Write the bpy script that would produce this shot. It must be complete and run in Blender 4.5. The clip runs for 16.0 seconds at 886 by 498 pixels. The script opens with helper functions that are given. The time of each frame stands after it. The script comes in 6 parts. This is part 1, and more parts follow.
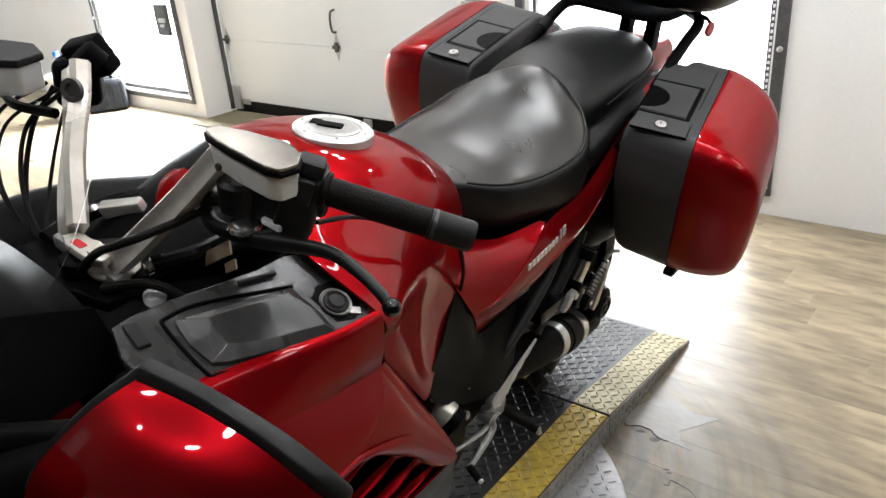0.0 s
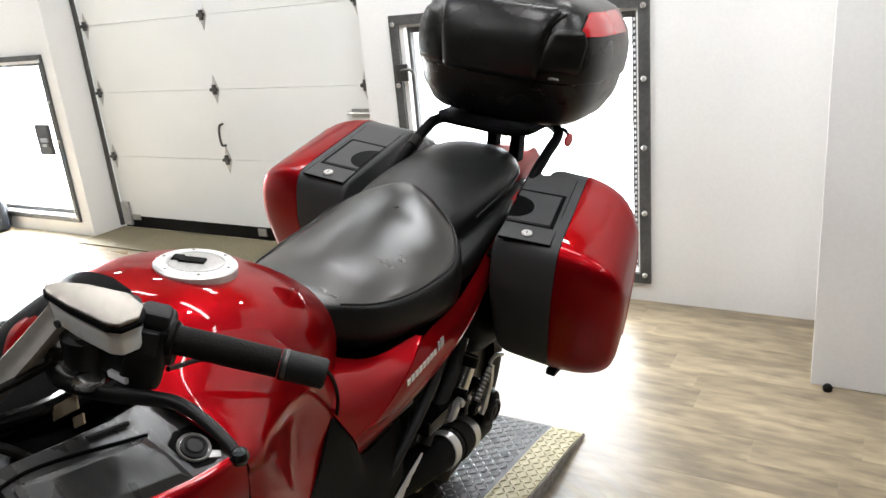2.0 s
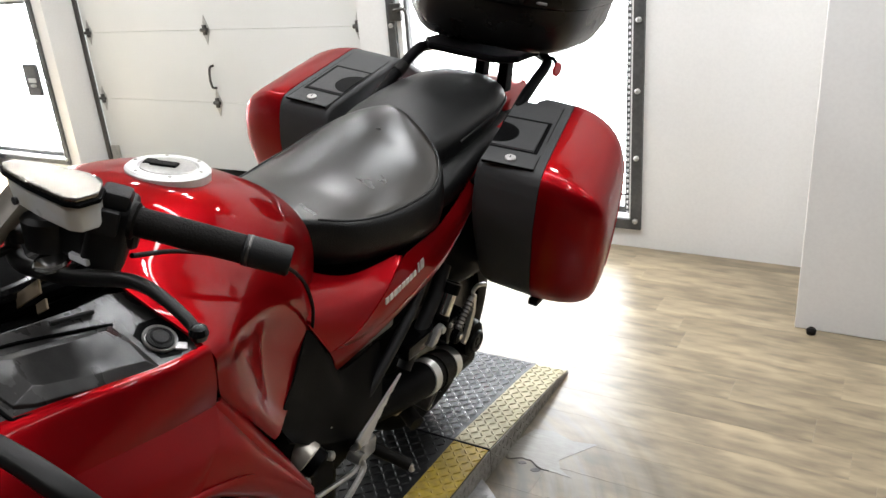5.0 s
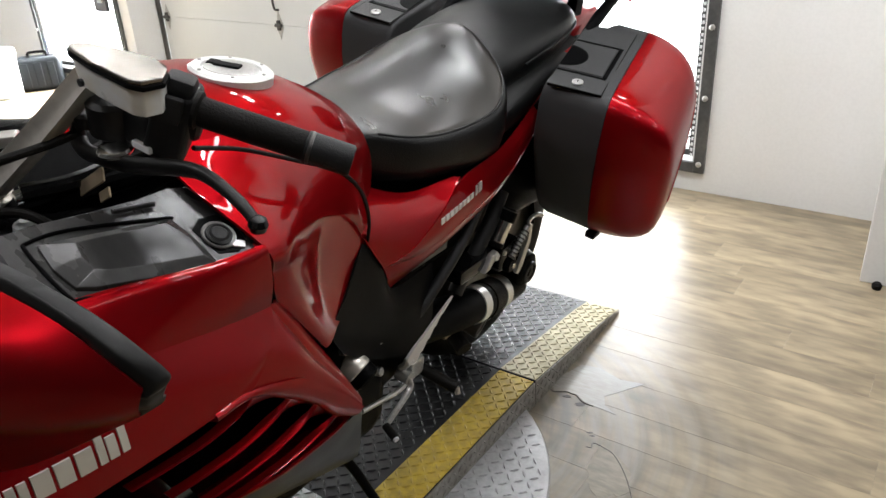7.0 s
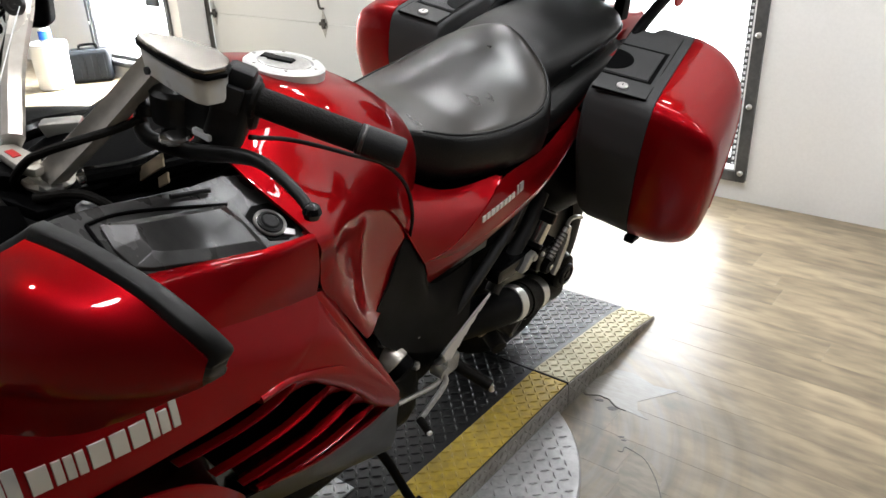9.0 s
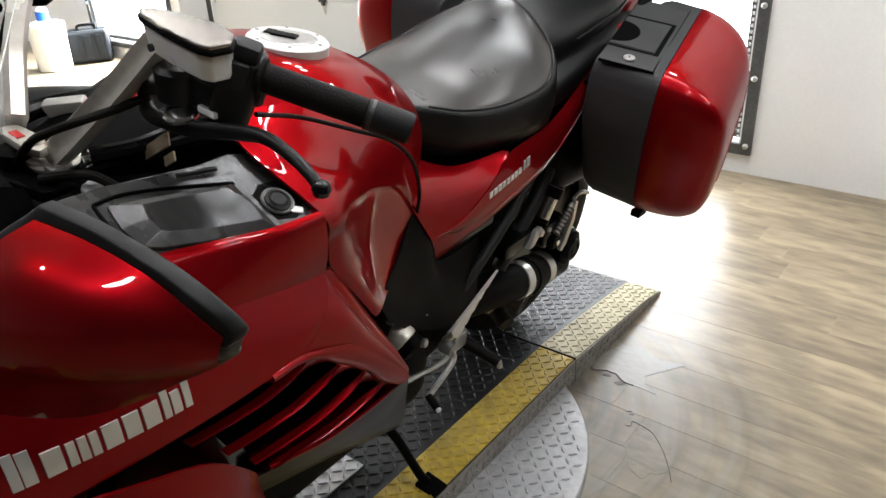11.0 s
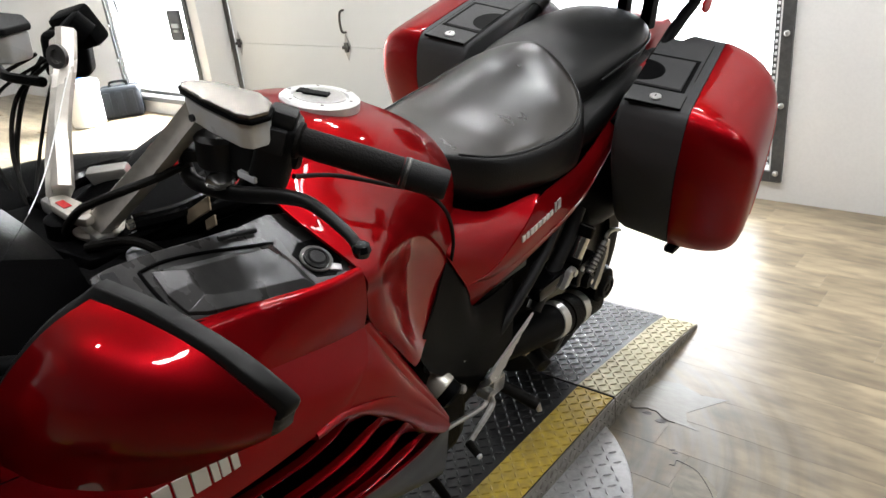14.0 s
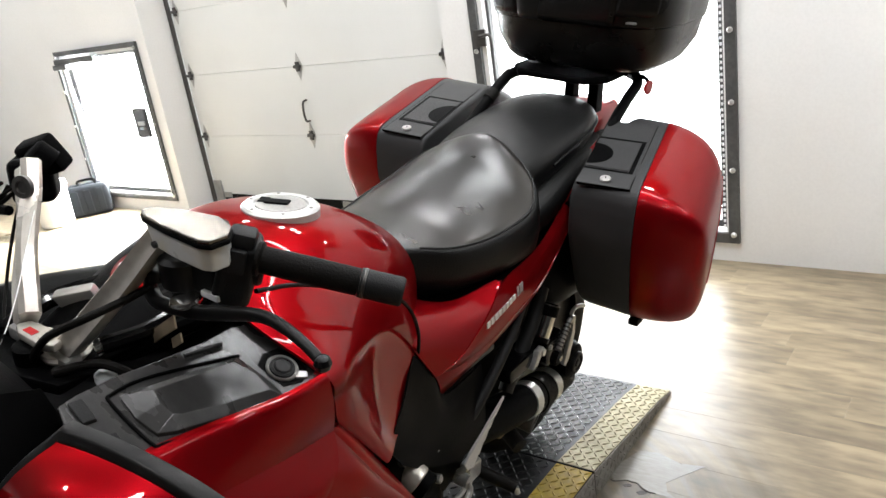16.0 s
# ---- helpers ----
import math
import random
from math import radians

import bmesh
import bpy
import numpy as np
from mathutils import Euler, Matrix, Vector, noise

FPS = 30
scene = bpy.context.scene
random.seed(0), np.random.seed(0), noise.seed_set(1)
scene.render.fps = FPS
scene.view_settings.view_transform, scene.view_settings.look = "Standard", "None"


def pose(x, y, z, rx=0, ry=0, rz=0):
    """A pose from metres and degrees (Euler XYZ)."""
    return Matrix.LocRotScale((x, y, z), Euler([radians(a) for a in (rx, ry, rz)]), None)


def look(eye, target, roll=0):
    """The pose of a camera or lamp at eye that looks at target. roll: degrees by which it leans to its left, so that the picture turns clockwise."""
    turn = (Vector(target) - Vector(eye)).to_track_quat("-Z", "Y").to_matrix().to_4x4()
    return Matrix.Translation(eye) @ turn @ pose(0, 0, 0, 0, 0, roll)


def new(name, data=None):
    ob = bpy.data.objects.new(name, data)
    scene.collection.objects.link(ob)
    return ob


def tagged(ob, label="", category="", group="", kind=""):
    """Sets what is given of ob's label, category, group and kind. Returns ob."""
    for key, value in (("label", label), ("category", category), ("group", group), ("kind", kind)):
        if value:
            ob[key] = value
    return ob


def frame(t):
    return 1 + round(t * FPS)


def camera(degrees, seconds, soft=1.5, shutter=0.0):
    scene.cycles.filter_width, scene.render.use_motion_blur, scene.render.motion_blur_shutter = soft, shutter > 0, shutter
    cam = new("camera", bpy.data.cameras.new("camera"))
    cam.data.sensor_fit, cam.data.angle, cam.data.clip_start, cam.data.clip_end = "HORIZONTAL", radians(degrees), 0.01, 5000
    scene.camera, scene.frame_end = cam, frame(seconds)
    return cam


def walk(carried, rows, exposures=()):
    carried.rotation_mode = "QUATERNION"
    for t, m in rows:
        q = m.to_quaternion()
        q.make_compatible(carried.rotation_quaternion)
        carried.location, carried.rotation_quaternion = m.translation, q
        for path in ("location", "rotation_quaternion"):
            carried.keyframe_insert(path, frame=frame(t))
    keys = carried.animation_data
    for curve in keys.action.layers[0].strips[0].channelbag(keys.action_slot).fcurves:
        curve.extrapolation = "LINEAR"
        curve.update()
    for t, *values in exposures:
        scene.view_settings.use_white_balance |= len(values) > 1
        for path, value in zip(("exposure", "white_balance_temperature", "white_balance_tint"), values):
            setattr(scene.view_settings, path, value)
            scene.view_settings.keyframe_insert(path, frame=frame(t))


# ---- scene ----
cam = camera(60.3, 16.0)
PATH = [
    (0, 1.0180, -0.0354, 1.3241, 39.54, -24.74, -4.56),
    (0.5, 1.0380, -0.0312, 1.3259, 37.54, -24.04, -3.58),
    (1, 1.0450, -0.0173, 1.3324, 35.41, -23.11, -3.90),
    (1.5, 1.0612, -0.0082, 1.3503, 33.32, -20.78, -4.87),
    (2, 1.0785, -0.0030, 1.3660, 31.66, -18.24, -5.44),
    (2.5, 1.0906, -0.0005, 1.3822, 30.73, -15.59, -5.55),
    (3, 1.0991, -0.0002, 1.3842, 30.47, -15.26, -6.22),
    (3.5, 1.1106, -0.0043, 1.3591, 30.51, -16.97, -6.39),
    (3.7, 1.1134, -0.0058, 1.3502, 30.56, -17.35, -7.15),
    (5.8, 1.0993, -0.0012, 1.2718, 32.72, -23.01, -2.56),
    (6, 1.0983, -0.0030, 1.2722, 33.86, -23.04, -3.22),
    (6.5, 1.0963, -0.0002, 1.2553, 35.44, -25.32, -4.05),
    (7, 1.0888, -0.0038, 1.2502, 36.05, -25.50, -3.04),
    (7.5, 1.0771, -0.0082, 1.2481, 37.39, -25.43, -2.64),
    (8, 1.0784, -0.0179, 1.2489, 38.39, -24.96, -2.34),
    (8.5, 1.0843, -0.0244, 1.2489, 38.58, -25.11, -2.29),
    (9, 1.0891, -0.0274, 1.2493, 38.75, -25.22, -2.19),
    (9.5, 1.0872, -0.0270, 1.2446, 38.83, -25.88, -2.36),
    (12, 1.0736, -0.0305, 1.2459, 39.40, -26.79, -3.57),
    (12.5, 1.0723, -0.0356, 1.2485, 40.55, -26.28, -3.58),
    (13, 1.0756, -0.0430, 1.2560, 40.79, -25.31, -3.62),
    (13.5, 1.0726, -0.0277, 1.2587, 39.80, -25.55, -5.40),
    (14, 1.0689, -0.0307, 1.2658, 41.14, -24.08, -6.13),
    (14.5, 1.0712, -0.0359, 1.2674, 41.35, -23.81, -6.31),
    (15, 1.0769, -0.0383, 1.2729, 41.22, -23.12, -6.62),
    (15.5, 1.0900, -0.0304, 1.2952, 39.23, -21.08, -7.79),
    (16, 1.1024, -0.0305, 1.3096, 38.47, -19.00, -8.80),
]
walk(cam, [(t, pose(x, y, z, 90 + pitch, 0, yaw) @ pose(0, 0, 0, 0, 0, roll)) for t, x, y, z, yaw, pitch, roll in PATH])

# ---- world and lamps ----
world = bpy.data.worlds.new("world")
scene.world = world
world.use_nodes = True
wn = world.node_tree.nodes
sky = wn.new("ShaderNodeTexSky")
sky.sky_type, sky.sun_disc, sky.sun_elevation, sky.sun_rotation = "NISHITA", False, radians(40), radians(200)
world.node_tree.links.new(sky.outputs[0], wn["Background"].inputs[0])
wn["Background"].inputs[1].default_value = 0.1


def lamp(name, x, y, z, sx, sy, watts, color=(1, 1, 1), target=None):
    data = bpy.data.lights.new(name, "AREA")
    data.shape, data.size, data.size_y, data.energy, data.color = "RECTANGLE", sx, sy, watts, color
    ob = new(name, data)
    ob.matrix_world = look((x, y, z), target or (x, y + 0.001, 0))
    return ob


CEIL = 2.75


def downlight(x, y, size, watts, target, color=(0.99, 0.985, 1.0)):
    data = bpy.data.lights.new("downlight", "AREA")
    data.shape, data.size, data.energy, data.color = "DISK", size, watts, color
    ob = new("downlight", data)
    ob.matrix_world = look((x, y, CEIL - 0.06), target)
    return ob


# ceiling lamps: a row that washes the back wall, round spots over the motorcycle
for x in (-5.2, -3.2, -1.2, 0.5, 2.2):
    lamp("wall_wash", x, 1.75, CEIL - 0.06, 1.1, 0.14, 16 if x < -1 else 22, (0.96, 0.985, 1.0), (x, 3.0, 0.6))
for x in (-0.75, 0.3, 1.35):
    for y in (-0.35, 0.75):
        downlight(x, y, 0.13, 6.5, (x * 0.7, y + 0.25, 0))
downlight(0.5, 1.6, 0.1, 4, (0.4, 1.6, 0))
# a row of small spots close to the back wall
for x, y in ((-3.5, 2.55), (-2.45, 2.6), (-1.6, 2.55), (-0.75, 2.52), (-0.5, 2.55), (-0.28, 2.5), (0.5, 2.75)):
    downlight(x, y, 0.11, 4.0, (x * 0.95, y - 0.1, 0))
# added fill light from the right, with no known lamp there
lamp("side_fill", 2.7, 1.0, CEIL - 0.06, 1.2, 0.14, 5, (1.0, 0.99, 0.975), (1.2, 1.2, 0.0))
# daylight in the two glazed openings
lamp("daylight", -0.41, 3.24, 0.72, 1.0, 1.05, 22, (0.94, 0.97, 1.0), (-0.41, 0, 0.5))
lamp("daylight", -4.35, 3.24, 0.68, 0.9, 1.0, 430, (0.92, 0.965, 1.0), (-4.0, 0, 0.3))

# ---- materials ----
def mat(name, color, rough=0.5, metal=0.0, coat=0.0, grain=0.0, scale=60.0, bump=0.0, stain=0.0, stain_scale=4.0, spec=0.5, stretch=(1, 1, 1), dark=None, vary=0.03):
    """A surface with fine grain and larger stains; colours are linear."""
    m = bpy.data.materials.new(name)
    m.use_nodes = True
    t = m.node_tree
    b = t.nodes["Principled BSDF"]
    b.inputs["Roughness"].default_value, b.inputs["Metallic"].default_value = rough, metal
    b.inputs["Coat Weight"].default_value, b.inputs["Coat Roughness"].default_value = coat, 0.04
    b.inputs["Specular IOR Level"].default_value = spec
    co = t.nodes.new("ShaderNodeTexCoord")
    mp = t.nodes.new("ShaderNodeMapping")
    mp.inputs["Scale"].default_value = stretch
    t.links.new(co.outputs["Object"], mp.inputs["Vector"])
    n1 = t.nodes.new("ShaderNodeTexNoise")
    n1.inputs["Scale"].default_value, n1.inputs["Detail"].default_value = scale, 6
    n2 = t.nodes.new("ShaderNodeTexNoise")
    n2.inputs["Scale"].default_value, n2.inputs["Detail"].default_value = stain_scale, 5
    for n in (n1, n2):
        t.links.new(mp.outputs[0], n.inputs["Vector"])
    base = (*color, 1)
    low = (*(dark or [c * 0.45 for c in color]), 1)
    mix1 = t.nodes.new("ShaderNodeMix")
    mix1.data_type = "RGBA"
    mix1.inputs["A"].default_value, mix1.inputs["B"].default_value = base, low
    r1 = t.nodes.new("ShaderNodeMapRange")
    r1.inputs["From Min"].default_value, r1.inputs["From Max"].default_value = 0.38, 0.68
    r1.inputs["To Max"].default_value = grain
    t.links.new(n1.outputs[0], r1.inputs["Value"])
    t.links.new(r1.outputs[0], mix1.inputs["Factor"])
    mix2 = t.nodes.new("ShaderNodeMix")
    mix2.data_type = "RGBA"
    mix2.inputs["B"].default_value = low
    r2 = t.nodes.new("ShaderNodeMapRange")
    r2.inputs["From Min"].default_value, r2.inputs["From Max"].default_value = 0.45, 0.75
    r2.inputs["To Max"].default_value = stain
    t.links.new(n2.outputs[0], r2.inputs["Value"])
    t.links.new(r2.outputs[0], mix2.inputs["Factor"])
    t.links.new(mix1.outputs["Result"], mix2.inputs["A"])
    t.links.new(mix2.outputs["Result"], b.inputs["Base Color"])
    r3 = t.nodes.new("ShaderNodeMapRange")
    r3.inputs["From Min"].default_value, r3.inputs["From Max"].default_value = 0.3, 0.7
    r3.inputs["To Min"].default_value, r3.inputs["To Max"].default_value = max(rough - vary, 0.02), min(rough + vary, 1)
    t.links.new(n2.outputs[0], r3.inputs["Value"])
    t.links.new(r3.outputs[0], b.inputs["Roughness"])
    if bump:
        bp = t.nodes.new("ShaderNodeBump")
        bp.inputs["Strength"].default_value, bp.inputs["Distance"].default_value = bump, 0.002
        t.links.new(n1.outputs[0], bp.inputs["Height"])
        t.links.new(bp.outputs[0], b.inputs["Normal"])
    return m


def glow(name, color, strength):
    m = bpy.data.materials.new(name)
    m.use_nodes = True
    b = m.node_tree.nodes["Principled BSDF"]
    b.inputs["Base Color"].default_value = (*color, 1)
    b.inputs["Emission Color"].default_value, b.inputs["Emission Strength"].default_value = (*color, 1), strength
    return m


def clear(name, color=(1, 1, 1), rough=0.02):
    m = bpy.data.materials.new(name)
    m.use_nodes = True
    b = m.node_tree.nodes["Principled BSDF"]
    b.inputs["Base Color"].default_value = (*color, 1)
    b.inputs["Transmission Weight"].default_value, b.inputs["Roughness"].default_value = 1, rough
    b.inputs["IOR"].default_value = 1.15
    return m


RED = mat("red_paint", (0.285, 0.003, 0.0064), 0.36, 0.72, 0.5, 0.3, 1400, 0.0, 0.0, 5, 0.03, dark=(0.19, 0.002, 0.0042), vary=0.0)
RED.node_tree.nodes["Principled BSDF"].inputs["Specular Tint"].default_value = (0.45, 0.01, 0.015, 1)
RED.node_tree.nodes["Principled BSDF"].inputs["Coat IOR"].default_value = 1.45
RED.node_tree.nodes["Principled BSDF"].inputs["Coat Roughness"].default_value = 0.015
BLACK = mat("black_plastic", (0.0026, 0.0026, 0.0028), 0.42, 0, 0, 0.3, 500, 0.2, 0.25, 9, 0.03, dark=(0.003, 0.003, 0.003))
GREYBLK = mat("grey_black_plastic", (0.011, 0.0112, 0.0118), 0.5, 0, 0, 0.25, 700, 0.3, 0.15, 7, 0.3)
PANBLK = mat("textured_grey_plastic", (0.04, 0.0402, 0.041), 0.5, 0, 0, 0.25, 900, 0.35, 0.15, 7, 0.3)
GLOSS = mat("gloss_black", (0.004, 0.004, 0.0042), 0.15, 0, 0.2, 0.1, 300, 0, 0.1, 8, 0.3)
# grey patches: dust, and also daylight reflections put into the colour
DUST_GLARE = mat("dusty_black_plastic_glare", (0.03, 0.029, 0.0278), 0.3, 0, 0, 0.25, 300, 0.05, 0.9, 18, 0.45, (1, 2.0, 1), dark=(0.005, 0.005, 0.005), vary=0.08)
RUBBER = mat("rubber", (0.0065, 0.0055, 0.0045), 0.6, 0, 0, 0.4, 350, 0.5, 0.4, 25, 0.15)
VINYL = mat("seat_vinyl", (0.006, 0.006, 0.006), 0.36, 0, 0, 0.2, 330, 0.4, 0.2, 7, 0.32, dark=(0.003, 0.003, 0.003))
# worn seat top: lighter than seat_vinyl, with the wall's sheen in its colour
WORN_SHEEN = mat("worn_seat_vinyl_sheen", (0.0135, 0.0118, 0.01), 0.285, 0, 0, 0.4, 420, 0.05, 0.15, 6, 0.7, (1, 2.2, 1), dark=(0.01, 0.009, 0.008), vary=0.015)
POLISH = mat("polished_casting", (0.74, 0.69, 0.62), 0.25, 0.5, 0, 0.25, 90, 0.04, 0.2, 8)
ALU = mat("cast_aluminium", (0.55, 0.54, 0.52), 0.34, 0.7, 0, 0.35, 200, 0.1, 0.45, 12)
CHROME = mat("bright_metal", (0.8, 0.79, 0.77), 0.16, 1, 0, 0.15, 150, 0, 0.15, 15)
STEEL = mat("dark_steel", (0.12, 0.115, 0.11), 0.42, 0.8, 0, 0.4, 90, 0.15, 0.4, 10)
FRAME = mat("grey_frame_paint", (0.1, 0.1, 0.1), 0.5, 0.2, 0, 0.5, 60, 0.15, 0.6, 8)
PLATE = mat("diamond_plate_dark", (0.026, 0.0262, 0.027), 0.42, 0.5, 0, 0.5, 70, 0.1, 0.6, 7)
PLATE2 = mat("diamond_plate_bright", (0.5, 0.5, 0.505), 0.42, 0.6, 0, 0.4, 70, 0.1, 0.45, 6)
EDGE = mat("diamond_plate_edge", (0.33, 0.31, 0.28), 0.45, 0.5, 0, 0.5, 90, 0.1, 0.6, 12, dark=(0.12, 0.105, 0.09))
RAMP = mat("diamond_plate_ramp", (0.026, 0.027, 0.03), 0.5, 0.3, 0, 0.5, 70, 0.1, 0.6, 7, 0.25)
LUG = mat("worn_lug_metal", (0.5, 0.5, 0.5), 0.35, 0.6, 0, 0.4, 120, 0, 0.5, 12, 0.3)
YELLOW = mat("yellow_paint", (0.52, 0.36, 0.03), 0.5, 0.0, 0, 0.5, 60, 0.15, 0.6, 9, dark=(0.22, 0.16, 0.05))
YELLOW2 = mat("worn_yellow_paint", (0.5, 0.45, 0.27), 0.6, 0.0, 0, 0.5, 60, 0.15, 0.6, 9, 0.25, dark=(0.24, 0.21, 0.13))
WALL = mat("white_wall_paint", (0.84, 0.835, 0.825), 0.6, 0, 0, 0.06, 90, 0.1, 0.06, 2)
# walls out of view, coloured dark so that the motorcycle reflects little light
DIM = mat("unseen_dim_wall", (0.06, 0.058, 0.056), 0.7, 0, 0, 0.2, 30, 0.1, 0.3, 1.5)
DOORW = mat("white_door_panel", (0.82, 0.825, 0.81), 0.5, 0, 0, 0.08, 200, 0.15, 0.08, 2)
# unseen ceiling, its colour darkened to cut bounced light
CEILM = mat("unseen_dim_ceiling", (0.13, 0.128, 0.125), 0.8, 0, 0, 0.05, 60, 0.1, 0.05, 2)
PLASTIC_W = mat("milky_plastic", (0.6, 0.605, 0.6), 0.3, 0, 0, 0.15, 40, 0, 0.5, 30, dark=(0.5, 0.42, 0.24))
TAN = mat("tan_metal", (0.5, 0.4, 0.27), 0.4, 0.6, 0, 0.3, 60, 0.1, 0.3, 20)
BLUE = mat("blue_plastic", (0.02, 0.12, 0.55), 0.4)
PAPER = mat("paper_white", (0.78, 0.78, 0.8), 0.6)
REDLENS = mat("red_lens", (0.5, 0.01, 0.015), 0.15, 0, 1.0)
RING = mat("satin_ring", (0.86, 0.86, 0.85), 0.38, 0.7, 0, 0.1, 150, 0, 0.1, 15)
CAPM = mat("worn_cap_metal", (0.3, 0.27, 0.235), 0.24, 0.9, 0, 0.4, 40, 0.03, 0.5, 18, dark=(0.2, 0.18, 0.16))
SATIN = mat("satin_black_trim", (0.007, 0.0068, 0.0065), 0.4, 0, 0, 0.4, 120, 0.1, 0.6, 9, 0.3, dark=(0.003, 0.003, 0.003))
MAT = mat("brown_floor_mat", (0.2, 0.17, 0.1), 0.8, 0, 0, 0.5, 90, 0.4, 0.5, 3)
SCUFF = mat("scuffed_floor_film", (0.27, 0.235, 0.175), 0.42, 0, 0, 0.7, 22, 0.3, 0.8, 9, 0.5, (1, 3, 1), dark=(0.15, 0.13, 0.1))
FILM = mat("pale_vinyl_film", (0.32, 0.305, 0.275), 0.31, 0, 0, 0.8, 30, 0.05, 0.6, 9, 0.5, (1, 5, 1), dark=(0.23, 0.215, 0.185))
TARGREY = mat("dark_floor_glue", (0.075, 0.066, 0.056), 0.55, 0, 0, 0.6, 40, 0.4, 0.6, 15)
CASEBLK = mat("satin_black_case", (0.0055, 0.005, 0.0045), 0.27, 0, 0, 0.3, 600, 0.12, 0.2, 6, 0.4)
TUB = mat("white_tub_plastic", (0.8, 0.8, 0.78), 0.4)
CASEG = mat("dark_blue_grey_case", (0.0035, 0.0045, 0.006), 0.5, 0, 0, 0.3, 60, 0.2, 0.3, 8, 0.2)
SILVER = mat("silver_lettering", (0.72, 0.71, 0.69), 0.3, 0.6)
OUTSIDE = glow("bright_daylight", (0.97, 0.985, 1.0), 5.0)
GLASS = clear("window_glass")
SHIELD = clear("clear_screen", (0.95, 0.96, 0.96))


def tan_wear(m):
    """Adds brown rubbed-through wear on the rider's mounting side of the seat."""
    t = m.node_tree
    b = t.nodes["Principled BSDF"]
    co = t.nodes.new("ShaderNodeTexCoord")
    sep = t.nodes.new("ShaderNodeSeparateXYZ")
    t.links.new(co.outputs["Object"], sep.inputs[0])
    near = t.nodes.new("ShaderNodeMapRange")
    near.interpolation_type = "SMOOTHSTEP"
    near.inputs["From Min"].default_value, near.inputs["From Max"].default_value = 0.02, 0.19
    t.links.new(sep.outputs["X"], near.inputs["Value"])
    n = t.nodes.new("ShaderNodeTexNoise")
    n.inputs["Scale"].default_value, n.inputs["Detail"].default_value = 6, 9
    t.links.new(co.outputs["Object"], n.inputs["Vector"])
    r = t.nodes.new("ShaderNodeMapRange")
    r.inputs["From Min"].default_value, r.inputs["From Max"].default_value = 0.3, 0.8
    t.links.new(n.outputs[0], r.inputs["Value"])
    mul = t.nodes.new("ShaderNodeMath")
    mul.operation = "MULTIPLY"
    t.links.new(near.outputs[0], mul.inputs[0])
    t.links.new(r.outputs[0], mul.inputs[1])
    mix = t.nodes.new("ShaderNodeMix")
    mix.data_type = "RGBA"
    mix.inputs["B"].default_value = (0.042, 0.032, 0.022, 1)
    t.links.new(mul.outputs[0], mix.inputs["Factor"])
    t.links.new(b.inputs["Base Color"].links[0].from_socket, mix.inputs["A"])
    t.links.new(mix.outputs["Result"], b.inputs["Base Color"])


tan_wear(WORN_SHEEN)


# ---- mesh helpers ----
def cr(pts, n):
    """n points on a smooth curve through pts."""
    p = np.array(pts, float)
    if len(p) == 2:
        return p[0] + (p[1] - p[0]) * np.linspace(0, 1, n)[:, None]
    p = np.vstack([2 * p[0] - p[1], p, 2 * p[-1] - p[-2]])
    out = []
    for s in np.linspace(0, len(p) - 3, n):
        i = min(int(s), len(p) - 4)
        t = s - i
        a, b, c, d = p[i : i + 4]
        out.append(0.5 * (2 * b + (c - a) * t + (2 * a - 5 * b + 4 * c - d) * t * t + (3 * b - a - 3 * c + d) * t**3))
    return np.array(out)


def grid_bm(verts, closed=False, caps=False):
    """A sheet through rows of points; closed joins each row's ends."""
    bm = bmesh.new()
    rows = [[bm.verts.new(p) for p in row] for row in verts]
    n = len(rows[0])
    for a, b in zip(rows, rows[1:]):
        for i in range(n if closed else n - 1):
            j = (i + 1) % n
            bm.faces.new((a[i], a[j], b[j], b[i]))
    if caps:
        bm.faces.new(rows[0][::-1])
        bm.faces.new(rows[-1])
    bmesh.ops.recalc_face_normals(bm, faces=bm.faces)
    return bm


def patch(rows, nu=16, nv=16, thick=0.004):
    """A smooth curved panel through a small net of points, with thickness inwards."""
    g = np.array([cr(r, nu) for r in rows])
    g = np.array([cr(g[:, i], nv) for i in range(nu)]).transpose(1, 0, 2)
    du, dv = np.gradient(g, axis=1), np.gradient(g, axis=0)
    nrm = np.cross(du, dv)
    nrm /= np.linalg.norm(nrm, axis=2, keepdims=True) + 1e-9
    mid = g.reshape(-1, 3).mean(0)
    bm = bmesh.new()
    top = [[bm.verts.new(p) for p in row] for row in g]
    low = [[bm.verts.new(p) for p in row] for row in g - nrm * thick]
    for i in range(nv - 1):
        for j in range(nu - 1):
            bm.faces.new((top[i][j], top[i][j + 1], top[i + 1][j + 1], top[i + 1][j]))
            bm.faces.new((low[i][j], low[i + 1][j], low[i + 1][j + 1], low[i][j + 1]))
    for j in range(nu - 1):
        bm.faces.new((top[0][j], low[0][j], low[0][j + 1], top[0][j + 1]))
        bm.faces.new((top[-1][j], top[-1][j + 1], low[-1][j + 1], low[-1][j]))
    for i in range(nv - 1):
        bm.faces.new((top[i][0], top[i + 1][0], low[i + 1][0], low[i][0]))
        bm.faces.new((top[i][-1], low[i][-1], low[i + 1][-1], top[i + 1][-1]))
    bmesh.ops.recalc_face_normals(bm, faces=bm.faces)
    return bm


